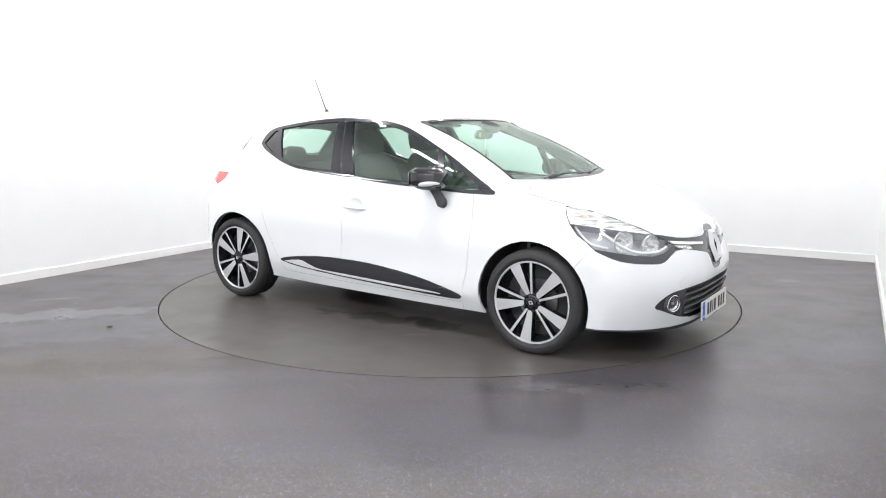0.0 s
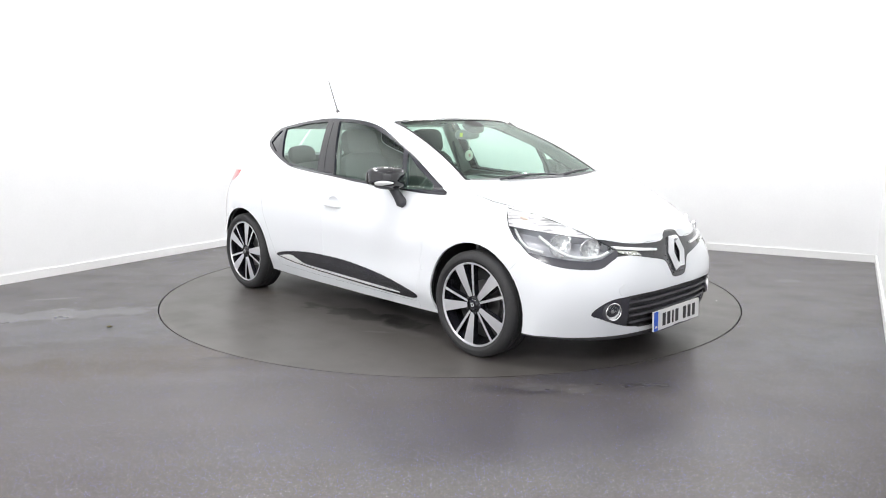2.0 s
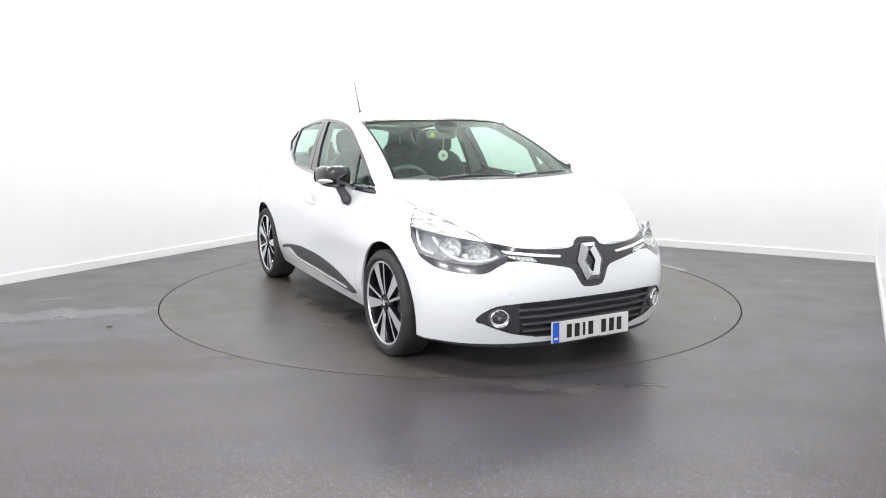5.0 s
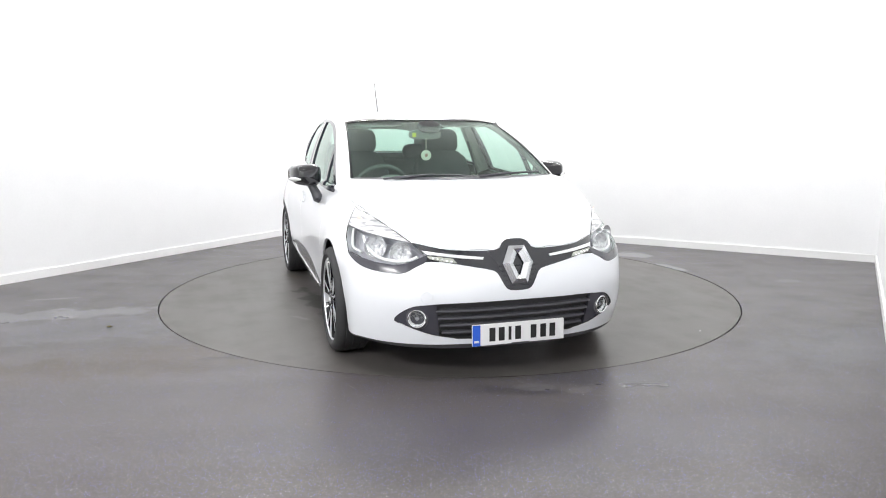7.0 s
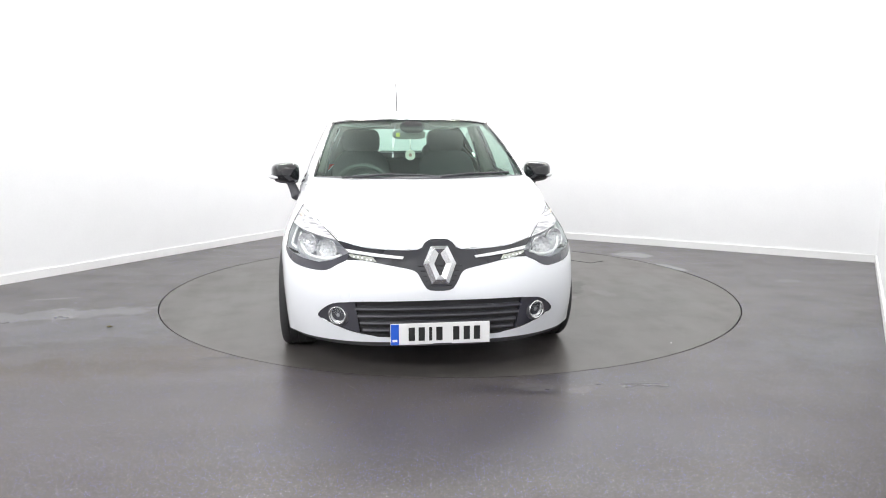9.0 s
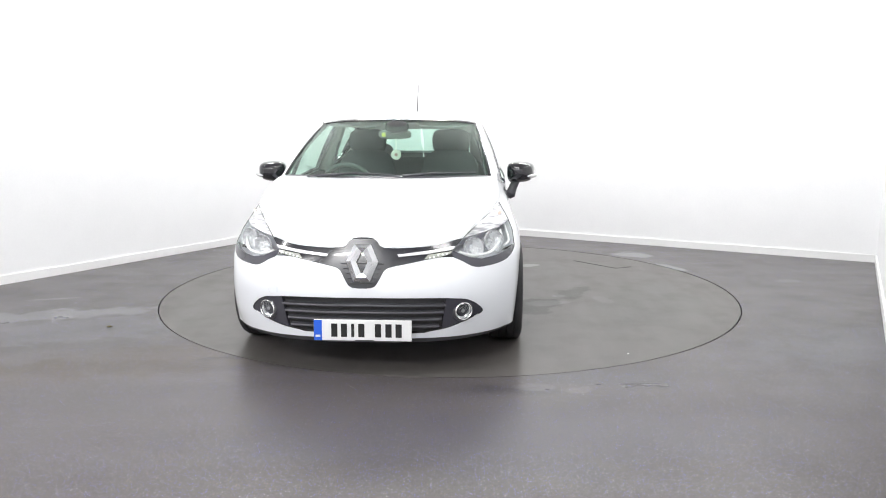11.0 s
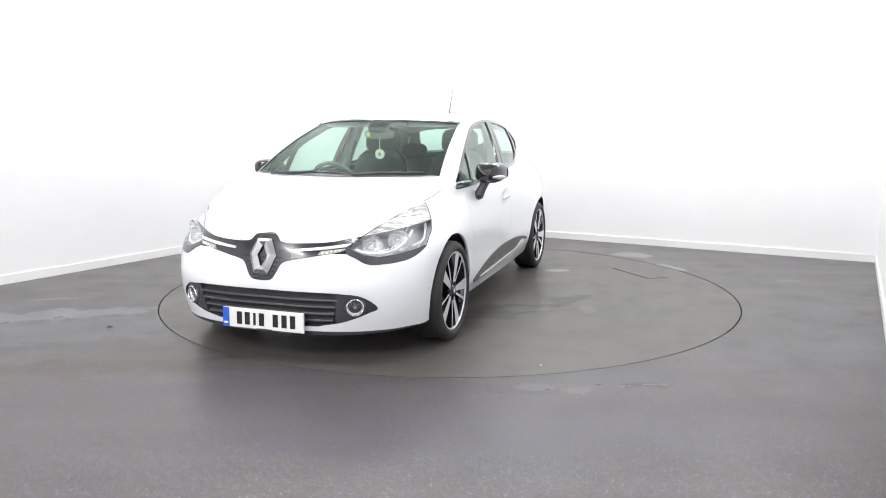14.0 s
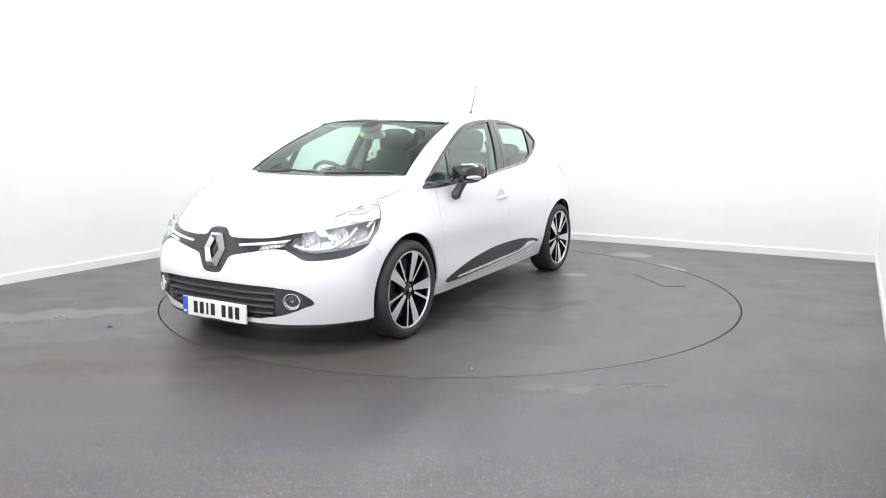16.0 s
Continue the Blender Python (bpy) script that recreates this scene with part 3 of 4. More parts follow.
PANE_REAR = [(-1.018, 1.303), (-0.703, 1.341), (-0.41, 1.354), (-0.36, 1.01), (-0.571, 1.021), (-0.80, 1.045), (-0.915, 1.092)]
PANE_FRONT = [(-0.262, 1.355), (-0.053, 1.346), (0.165, 1.307), (0.37, 1.234), (0.525, 1.173), (0.60, 0.936), (0.253, 0.957), (-0.137, 0.984)]
PANE_QUARTER = [(0.575, 1.148), (0.70, 1.065), (0.86, 0.975), (0.90, 0.935), (0.645, 0.932)]
PANE_TAIL = [(-1.175, 1.195), (-1.10, 1.283), (-1.06, 1.29), (-1.0, 1.12), (-1.05, 1.128)]
pane_bms = [take(side_frame_bm, p, SIDE) for p in (PANE_REAR, PANE_FRONT, PANE_QUARTER, PANE_TAIL)]

LAMP_TOP = [(1.452, .718, .863), (1.471, .753, .822), (1.503, .78, .774), (1.569, .767, .767), (1.697, .717, .7505), (1.80, .638, .733), (1.907, .526, .713),
            (1.83, .573, .753), (1.712, .638, .804), (1.59, .695, .844)]
LAMP_LOW = [(1.503, .78, .774), (1.565, .804, .717), (1.668, .813, .648), (1.76, .775, .633), (1.86, .708, .616), (1.936, .627, .607), (1.973, .564, .619),
            (1.986, .516, .639), (2.005, .475, .66), (1.907, .526, .713), (1.80, .638, .745), (1.697, .717, .7605), (1.569, .767, .775)]
BEZEL = [(1.668, .813, .648), (1.722, .803, .618), (1.803, .768, .587), (1.89, .703, .572), (1.966, .616, .567), (1.992, .572, .578), (2.004, .531, .602),
         (2.015, .48, .628), (2.005, .475, .66), (1.986, .516, .66), (1.936, .627, .64), (1.86, .708, .64), (1.76, .775, .65)]
ahead = lambda c: c.x > 1.35
lamp_top_bm = take(shell, LAMP_TOP, CORNER, ahead)
lamp_low_bm = take(shell, LAMP_LOW, CORNER, ahead)
bezel_bm = take(shell, flow(BEZEL, 3), CORNER, ahead)
FASCIA = [(-.072, .715), (-.041, .730), (.041, .730), (.072, .715), (.113, .681), (.285, .681), (.401, .690), (.53, .714), (.49, .66), (.49, .629), (.402, .629), (.316, .615),
          (.23, .599), (.148, .582), (.114, .561), (.086, .509), (.051, .476), (-.051, .476), (-.086, .509)]
fascia_bm = take(shell, flow(FASCIA, 3), FRONT, lambda c: c.x > 1.85)
INTAKE = [(-.407, .419), (-.234, .421), (.234, .421), (.407, .419), (.486, .413), (.553, .402), (.61, .366), (.637, .322), (.58, .295), (.527, .273), (.45, .247), (.351, .229), (.263, .22), (-.263, .22), (-.351, .229)]
intake_bm = take(shell, flow(INTAKE, 3), FRONT, lambda c: c.x > 1.85)
SKIRT = [(-0.805, .352), (-0.668, .379), (-0.438, .403), (-0.220, .409), (0.040, .404), (0.286, .383), (0.520, .35), (0.741, .30), (0.805, .272), (0.774, .255),
         (0.642, .252), (0.274, .263), (-0.235, .283), (-0.566, .304), (-0.766, .330)]
skirt_bm = take(shell, flow(SKIRT, 2), SIDE, lambda c: c.y > 0.7)
lip_bm = take(shell, [(1.55, 0.1), (2.3, 0.1), (2.3, 0.187), (1.9, 0.192), (1.55, 0.196)], SIDE, lambda c: c.x > 1.5)
TAIL = [(-1.60, .865), (-1.72, .90), (-1.75, .962), (-1.465, .965), (-1.50, .912)]
tail_bm = take(shell, TAIL, SIDE, lambda c: c.y > 0.45)
SPOILER_FIN = [(-1.40, 1.235), (-1.385, 1.24), (-1.46, 1.14), (-1.475, 1.135)]
fin_bm = take(shell, SPOILER_FIN, SIDE, lambda c: c.y > 0.3)

# white panels
BONNET = [(1.0, -.02), (1.0, .70), (1.087, .705), (1.2, .748), (1.343, .737), (1.46, .722), (1.6, .688), (1.71, .632), (1.84, .562), (1.92, .51), (1.995, .40),
          (2.038, .285), (2.064, .115), (2.05, .072), (2.05, -.02)]
bonnet_bm = take(shell, BONNET, TOP, lambda c: c.z > 0.66 and c.x > 1.0)
FRONT_DOOR = [(.86, .925), (.884, .722), (.851, .44), (.811, .284), (.79, .232), (-.22, .245), (-.193, .422), (-.184, .642), (-.196, .995)]
REAR_DOOR = [(-.196, .995), (-.184, .642), (-.193, .422), (-.22, .245), (-.78, .262), (-.86, .40), (-.935, .56), (-1.0, .76), (-1.02, .92), (-.98, 1.09)]
low_flank = lambda c: c.y > 0.5 and c.z < 1.12
front_door_bm = take(shell, FRONT_DOOR, SIDE, low_flank)
rear_door_bm = take(shell, REAR_DOOR, SIDE, low_flank)
BUMPER = [(2.3, .1), (2.3, .78), (1.80, .78), (1.668, .66), (1.60, .575), (1.50, .45), (1.50, .1)]
bumper_bm = take(shell, BUMPER, SIDE, lambda c: c.x > 1.4)
WING = [(1.72, 1.02), (.80, 1.02), (.86, .925), (.884, .722), (.851, .44), (.811, .284), (.79, .1), (1.72, .1)]
wing_bm = take(shell, WING, SIDE, lambda c: c.y > 0.5 and c.z < 1.0)
row_l = shell.faces.layers.int["row"]
roof_bm = split_off(shell, [f for f in shell.faces if f[row_l] >= 50])

# inner lining from the same surfaces
lining = merge(shell.copy(), rear_door_bm.copy(), front_door_bm.copy())
headliner = roof_bm.copy()
for inner in (lining, headliner):
    for v in inner.verts:
        near_ = SURFACE.find_nearest(v.co)
        v.co = near_[0] - near_[1] * 0.03
    bmesh.ops.reverse_faces(inner, faces=inner.faces[:])

body_shell = part("body_shell", both(shell), PAINT, car)
part("roof", both(rimmed(roof_bm, 0.0, 0.01)), PAINT, car)
part("bonnet", both(rimmed(bonnet_bm, 0.0018)), PAINT, car)
bumper = part("front_bumper", both(rimmed(bumper_bm, 0.001)), PAINT, car)
pair("front_wing", rimmed(wing_bm, 0.001), PAINT)
front_doors = pair("front_door", rimmed(front_door_bm), PAINT)
rear_doors = pair("rear_door", rimmed(rear_door_bm), PAINT)
part("lining", both(lining), TRIM_DARK, car, "dark grey cabin lining")
part("headliner", both(headliner), TRIM_LIGHT, car, "pale grey fabric headliner")
part("front_lip", both(solid(shifted(lip_bm, -0.006), 0.02)), WELL, car, "black plastic lip under the bumper")
pair("tail_light", solid(shifted(tail_bm, 0.001), 0.02), RED_LENS, None, "red tail light lens")
pair("spoiler_fin", shifted(fin_bm, 0.006), GLOSS, None, "gloss black fin")

# glass
screen = both(windscreen_bm)
ws = part("windscreen", shifted(screen, -0.003), GLASS, car, "green-tinted windscreen")


def ribbon(outer, inner, lift):
    """A flat band on the shell between two lines of points."""
    bm = bmesh.new()
    rows = []
    for a, b in zip(outer, inner):
        n = SURFACE.find_nearest(Vector(a))[1]
        rows.append([bm.verts.new(Vector(p) + n * h) for p, h in ((a, 0.0005), (a, lift), (b, lift), (b, -0.002))])
    for p, q in zip(rows, rows[1:]):
        for k in range(3):
            bm.faces.new((p[k], p[k + 1], q[k + 1], q[k]))
    bmesh.ops.recalc_face_normals(bm, faces=bm.faces[:])
    return bm


grid = body_grid()
side_col, top_row = 3 * PER, 50
pair("windscreen_border", ribbon([grid[r][side_col] for r in range(36, 51)], [grid[r][side_col] * 0.25 + grid[r][side_col - 1] * 0.75 for r in range(36, 51)], 0.004), FRIT, ws, "black enamel border")
part("windscreen_border", both(ribbon([grid[top_row][c] for c in range(side_col + 1)], [grid[top_row][c] * 0.4 + grid[top_row - 1][c] * 0.6 for c in range(side_col + 1)], 0.004)), FRIT, ws, "black enamel border")
back = both(rear_window_bm)
got = bmesh.ops.inset_region(back, faces=back.faces[:], thickness=0.04, use_even_offset=True)
back_rim = split_off(back, got["faces"])
rw = part("rear_window", back, GLASS, car, "green-tinted rear window")
part("window_border", back_rim, FRIT, rw)
frames = pair("window_surround", rimmed(shifted(side_frame_bm, 0.002), 0.0, 0.02), FRAME, None, "dark grey window surround with gloss black pillar")
for nm, bm, mat in zip(("rear_door_glass", "front_door_glass", "quarter_glass", "tail_glass"), pane_bms, (GLASS_SIDE, GLASS_SIDE, GLASS_SIDE, GLOSS)):
    bm2 = shifted(bm, -0.006)
    m2 = mirror_bm(bm2)
    part(nm, bm2, mat, frames[0]), part(nm, m2, mat, frames[1])
# gloss pillar covers between the doors
pillar = []
for x0, x1, k in ((-0.40, -0.335, 0.0), (-0.325, -0.262, 0.0)):
    bm = bmesh.new()
    ring = []
    for i in range(13):
        f = i / 12
        z = 1.352 * (1 - f) + 1.0 * f
        xs = (x0 + (0.05 * f if x0 < -0.33 else 0.075 * f), x1 + (0.06 * f if x0 < -0.33 else 0.12 * f))
        ring.append([bm.verts.new(flank(x, z, 0.004)) for x in np.linspace(xs[0], xs[1], 4)])
    for a, b in zip(ring, ring[1:]):
        for q in range(3):
            bm.faces.new((a[q], a[q + 1], b[q + 1], b[q]))
    bmesh.ops.recalc_face_normals(bm, faces=bm.faces[:])
    if sum(f.normal.y for f in bm.faces) < 0:
        bmesh.ops.reverse_faces(bm, faces=bm.faces[:])
    m2 = mirror_bm(bm)
    part("pillar_cover", bm, GLOSS, frames[0], "gloss black pillar cover"), part("pillar_cover", m2, GLOSS, frames[1], "gloss black pillar cover")

# headlights: clear lens before a recessed housing
def headlight(side):
    def place(bm):
        if side < 0:
            m = mirror_bm(bm)
            bm.free()
            return m
        return bm
    low, top = lamp_low_bm.copy(), lamp_top_bm.copy()
    housing = part("headlight", place(rimmed(shifted(merge(low.copy(), top.copy()), -0.065), 0.0, -0.06)), LAMP_SLATE, car, "clear headlight with grey housing and chrome bowls")
    part("lens", place(low), CLEAR, housing, "clear plastic lens")
    part("indicator", place(solid(top, 0.01)), RIBBED, housing, "clear ribbed indicator strip")
    for (x, y, z), r, turn in (((1.912, 0.586, 0.662), 0.060, 22), ((1.795, 0.694, 0.684), 0.062, 32)):
        bowl = lathe([(r, 0.0), (r * 0.97, -0.012), (r * 0.8, -0.03), (r * 0.5, -0.043), (0.012, -0.05)], 18)
        m = pose(x, y, z, 0, 0, turn - 90)
        bowl.transform(m)
        part("reflector", place(bowl), FACETS, housing, "chrome reflector bowl", smooth=False)
        bulb = lathe([(0.001, -0.016), (0.007, -0.018), (0.009, -0.024), (0.009, -0.046)], 16)
        bulb.transform(m)
        part("bulb", place(bulb), CHROME_SOFT, housing)
    # bright light guide that hooks along the lower edge
    guide = [(1.99, .512, .648), (1.972, .552, .630), (1.936, .61, .622), (1.87, .682, .632), (1.80, .72, .665), (1.74, .735, .705), (1.70, .735, .728)]
    pts = [catmull(np.array(guide), i / 5) - np.array([0.02, 0.004, 0.0]) for i in range(6 * 5 + 1)]
    part("light_guide", place(tube(pts, 0.0085, 8)), INDICATOR, housing, "white light guide")
    guide = [(1.74, .765, .648), (1.66, .792, .665), (1.60, .785, .70), (1.555, .77, .74), (1.54, .762, .757)]
    pts = [catmull(np.array(guide), i / 5) - np.array([0.012, 0.012, 0.0]) for i in range(4 * 5 + 1)]
    part("light_guide", place(tube(pts, 0.0075, 8)), INDICATOR, housing, "white light guide")
    part("bezel", place(solid(shifted(bezel_bm.copy(), 0.002), 0.02)), BEZEL_GREY, housing, "slate grey headlight bezel")
    spot = SURFACE.find_nearest(Vector((1.575, 0.725, 0.813)))[0]
    part("indicator_bulb", place(cushion((0.06, 0.012, 0.022), 2.4, pose(spot.x, spot.y, spot.z, 0, 25, -30))), AMBER, housing, "pale amber indicator bulb")
    # slim dark seam between the two lens fields
    seam = [(1.503, .78, .774), (1.569, .767, .767), (1.697, .717, .7505), (1.80, .638, .733), (1.907, .526, .713)]
    rim_pts = [(1.907, .526, .713), (1.83, .573, .753), (1.712, .638, .804), (1.59, .695, .844), (1.452, .718, .863), (1.471, .753, .822), (1.503, .78, .774), (1.565, .804, .717), (1.668, .813, .648)]
    part("outer_seam", place(tube([SURFACE.find_nearest(Vector(p))[0] for p in rim_pts], 0.0028, 6)), SEAM, housing)
    part("lens_seam", place(tube([Vector(p) * 1.0 + Vector((0.001, 0.001, 0)) for p in seam], 0.003, 6)), LAMP_GREY, housing)


headlight(1), headlight(-1)

# grille bar with strips, lamps and the lozenge badge
fascia_src = fascia_bm.copy()
fascia = part("grille_bar", both(rimmed(shifted(fascia_bm, 0.001), 0.0, 0.03)), FASCIA_GREY, car, "dark grey grille bar with chrome strips")
CHROME_STRIP = [(.497, .677), (.372, .663), (.184, .6455), (.192, .634), (.344, .646), (.485, .662)]
DRL = [(.475, .655), (.344, .642), (.325, .62), (.403, .628), (.455, .640)]
for nm, poly, mat, up, lab in (("chrome_strip", CHROME_STRIP, STRIP_ALLOY, 0.010, "polished chrome strip"), ("daytime_lamp", DRL, LED_LENS, 0.006, "clear daytime lamp with small diodes")):
    src = fascia_src.copy()
    bm = solid(shifted(take(src, poly, FRONT), up), 0.012)
    src.free()
    pair(nm, bm, mat, fascia, lab)
for i in range(5):
    y = 0.355 + 0.022 * i
    for s in (1, -1):
        c = nose(y, 0.637 + 0.002 * i - 0.006 * (i < 2), 0.009)
        d = cushion((0.012, 0.012, 0.010), 4, Matrix.Translation((c.x, y * s, c.z)), seg=(8, 6))
        part("diode", d, INDICATOR, fascia)
def lozenge():
    """A faceted diamond ring."""
    outer = [(0.038, 0.086), (0.074, 0.005), (0.038, -0.088), (-0.038, -0.088), (-0.074, 0.005), (-0.038, 0.086)]
    inner = [(0.004, 0.050), (0.026, 0.003), (0.004, -0.050), (-0.004, -0.050), (-0.026, 0.003), (-0.004, 0.050)]
    crest = [(0.022, 0.069), (0.050, 0.004), (0.022, -0.070), (-0.022, -0.070), (-0.050, 0.004), (-0.022, 0.069)]
    bm = bmesh.new()
    o = [bm.verts.new((-0.012, y, z)) for y, z in outer]
    cst = [bm.verts.new((0.016, y, z)) for y, z in crest]
    i_ = [bm.verts.new((-0.004, y, z)) for y, z in inner]
    b = [bm.verts.new((-0.03, y, z)) for y, z in outer]
    for k in range(6):
        j = (k + 1) % 6
        bm.faces.new((b[k], b[j], o[j], o[k])), bm.faces.new((o[k], o[j], cst[j], cst[k])), bm.faces.new((cst[k], cst[j], i_[j], i_[k]))
    bmesh.ops.recalc_face_normals(bm, faces=bm.faces[:])
    return bm


badge = lozenge()
badge.transform(pose(2.106, 0, 0.609, 0, -17, 0) @ Matrix.Diagonal((0.75, 1.16, 1.14, 1)))
part("badge", badge, BADGE, fascia, "chrome lozenge badge", smooth=False)
for z, half_w in ((0.50, 0.06), (0.525, 0.075), (0.55, 0.088), (0.575, 0.10), (0.60, 0.115)):
    pts = [nose(y, z, 0.002) for y in np.linspace(-half_w, half_w, 13)]
    part("grille_rib", tube(pts, 0.003, 6), FASCIA_GREY, fascia)

# lower intake with slats, fog lamps and the number plate
fog_surround_bm = take(intake_src := intake_bm.copy(), [(.40, .1), (.70, .1), (.70, .5), (.455, .5)], FRONT)
intake_src.free()
intake = part("intake", both(rimmed(shifted(intake_bm, -0.03), 0.0, -0.03)), WELL, bumper, "black plastic intake")
for z in (0.256, 0.296, 0.336, 0.376):
    w = 0.395 + 0.33 * (z - 0.23)
    bm = bmesh.new()
    ring = []
    for y in np.linspace(-w, w, 41):
        p = nose(y, z, -0.006)
        ring.append([bm.verts.new(p + Vector(o)) for o in ((0, 0, 0.006), (0.003, 0, 0), (0, 0, -0.006), (-0.027, 0, -0.004), (-0.027, 0, 0.012))])
    for a, b in zip(ring, ring[1:]):
        for k in range(5):
            bm.faces.new((a[k], a[(k + 1) % 5], b[(k + 1) % 5], b[k]))
    bmesh.ops.recalc_face_normals(bm, faces=bm.faces[:])
    part("slat", bm, PLASTIC, bumper, "black horizontal slat")
pair("fog_surround", solid(shifted(fog_surround_bm, -0.006), 0.02), BEZEL_GREY, bumper, "slate plastic fog lamp surround")
for s in (1, -1):
    c = nose(0.533, 0.337)
    m = pose(c.x, 0.533 * s, 0.337, 0, 0, -90 + 24 * s)
    pod = lathe([(0.066, -0.04), (0.058, -0.004), (0.05, 0.0)], 36)
    pod.transform(m)
    part("fog_pod", pod, PLASTIC, bumper)
    ringb = lathe([(0.041, -0.01), (0.042, 0.006), (0.0455, 0.009), (0.049, 0.006), (0.051, -0.008)], 40)
    ringb.transform(m)
    part("fog_ring", ringb, CHROME, bumper, "chrome fog lamp ring")
    bowl = lathe([(0.042, -0.002), (0.034, -0.012), (0.02, -0.018), (0.001, -0.02)], 16)
    bowl.transform(m)
    fog = part("fog_lamp", bowl, FACETS, bumper, "round clear fog lamp", smooth=False)
    glass = lathe([(0.042, -0.001), (0.03, 0.006), (0.001, 0.009)], 32)
    glass.transform(m)
    part("lens", glass, CLEAR, fog)
    cap = lathe([(0.001, -0.004), (0.010, -0.004), (0.010, -0.022)], 16)
    cap.transform(m)
    part("bulb_cap", cap, LAMP_GREY, fog)
tow = lathe([(0.001, 0.0012), (0.03, 0.0012), (0.0312, 0.0), (0.0312, -0.01)], 32)
c = nose(-0.49, 0.455, 0.001)
tow.transform(pose(c.x, -0.49, 0.455, 0, 0, -90 - 21))
part("tow_cover", tow, PAINT, bumper)

plate = part("number_plate", box(-0.006, 0.006, -0.262, 0.262, -0.0565, 0.0565, 0.003), PLATE_WHITE, car, "white number plate with blue band and black bars", smooth=False,
             m=pose(2.118, 0, 0.245, 0, -1.5, 0))
part("band", box(0.0062, 0.0075, -0.2605, -0.218, -0.055, 0.055), PLATE_BLUE, plate, "blue band", smooth=False)
part("band_mark", box(0.0076, 0.0082, -0.252, -0.227, -0.038, -0.026), PLATE_WHITE, plate, smooth=False)
for y in (-0.151, -0.099, -0.052, -0.006, 0.083, 0.139, 0.193):
    w = 0.008 if y == -0.052 else 0.0165
    part("bar", box(0.0062, 0.0075, y - w, y + w, -0.036, 0.036), PLATE_BLACK, plate, smooth=False)
part("maker_line", box(0.0062, 0.0075, -0.04, 0.06, -0.0555, -0.052), PLATE_BLACK, plate, smooth=False)
part("plate_holder", box(-0.02, -0.006, -0.20, 0.20, -0.066, -0.05), PLASTIC, plate, smooth=False)

# door furniture
skirt_src = skirt_bm.copy()
skirts = pair("side_skirt", solid(shifted(skirt_bm, 0.006), 0.016), SKIRT_GREY, None, "dark grey side trim with chrome strip")
STRIP = [(-0.764, .339), (-0.70, .352), (-0.612, .362), (-0.575, .358), (-0.529, .342), (-0.46, .32), (-0.393, .311), (-0.175, .305), (0.281, .289), (0.60, .278), (0.648, .272),
         (0.45, .271), (-0.235, .293), (-0.55, .314)]
src = skirt_src.copy()
strip = solid(shifted(take(src, STRIP, SIDE), 0.012), 0.010)
src.free()
m2 = mirror_bm(strip)
part("chrome_strip", strip, STRIP_ALLOY, skirts[0], "chrome strip"), part("chrome_strip", m2, STRIP_ALLOY, skirts[1], "chrome strip")


def door_handle(side, door):
    c = flank(-0.058, 0.787)
    bm = cushion((0.20, 0.018, 0.026), 2.6, pose(c.x, (c.y + 0.016) * side, c.z - 0.012, 0, 2, 0))
    h = part("door_handle", bm, PAINT, door, "white door handle")
    bm = lathe([(0.001, -0.004), (0.045, -0.002), (0.052, 0.002), (0.056, 0.001)], 28)
    for v in bm.verts:
        v.co.x *= 1.25
    bm.transform(pose(c.x, (c.y + 0.002) * side, c.z + 0.002, 0, 0, 0 if side > 0 else 180))
    part("handle_cup", bm, PAINT, h)


for s, d in zip((1, -1), front_doors):
    door_handle(s, d)


def wing_mirror(side):
    cap = cushion((0.24, 0.19, 0.142), 3.8, None, 0.0, (32, 20))
    for v in cap.verts:
        u, outer = v.co.x / 0.12, max(v.co.y, 0) / 0.095
        k = 1.0 - 0.16 * max(u, 0) ** 2
        v.co.y *= k
        v.co.z *= k * (1 - 0.30 * outer) if v.co.z < 0 else k * (1 - 0.10 * outer)
        v.co.x = max(v.co.x, -0.09)
    m = pose(0.605, 0.893, 1.003, 0, 0, -8)
    cap.transform(m)
    if side < 0:
        t = mirror_bm(cap)
        cap = t
    mir = part("wing_mirror", cap, GLOSS, car, "gloss black wing mirror with clear indicator")

    def put(nm, bm, mat, lab=""):
        if side < 0:
            t = mirror_bm(bm)
            bm = t
        return part(nm, bm, mat, mir, lab)
    glass = cushion((0.006, 0.19, 0.11), 3, m @ Matrix.Translation((-0.092, 0, 0)))
    put("mirror_glass", glass, MIRROR)
    foot = tube([(0.66, 0.805, 0.828), (0.655, 0.82, 0.845), (0.64, 0.835, 0.885), (0.62, 0.855, 0.93), (0.61, 0.87, 0.965)], [0.022, 0.036, 0.030, 0.028, 0.036], 14)
    put("foot", foot, PLASTIC, "black plastic mirror foot")
    ind = cushion((0.15, 0.13, 0.03), 2.4, m @ pose(0.035, 0.046, -0.036, 14, 0, -34))
    put("indicator", ind, INDICATOR, "clear indicator lens")
    under = cushion((0.16, 0.165, 0.05), 2.5, m @ pose(-0.005, -0.005, -0.05, 5, 0, 0))
    put("under_cover", under, PLASTIC)


wing_mirror(1), wing_mirror(-1)

# aerial
part("aerial", tube([(-1.095, 0, 1.438), (-1.10, 0, 1.455), (-1.105, 0, 1.462)], [0.022, 0.014, 0.006], 12), PLASTIC, car, "black whip aerial")
part("aerial_rod", tube([(-1.102, 0, 1.455), (-1.16, 0, 1.58), (-1.222, 0, 1.714)], [0.005, 0.004, 0.003], 8), PLASTIC, car)


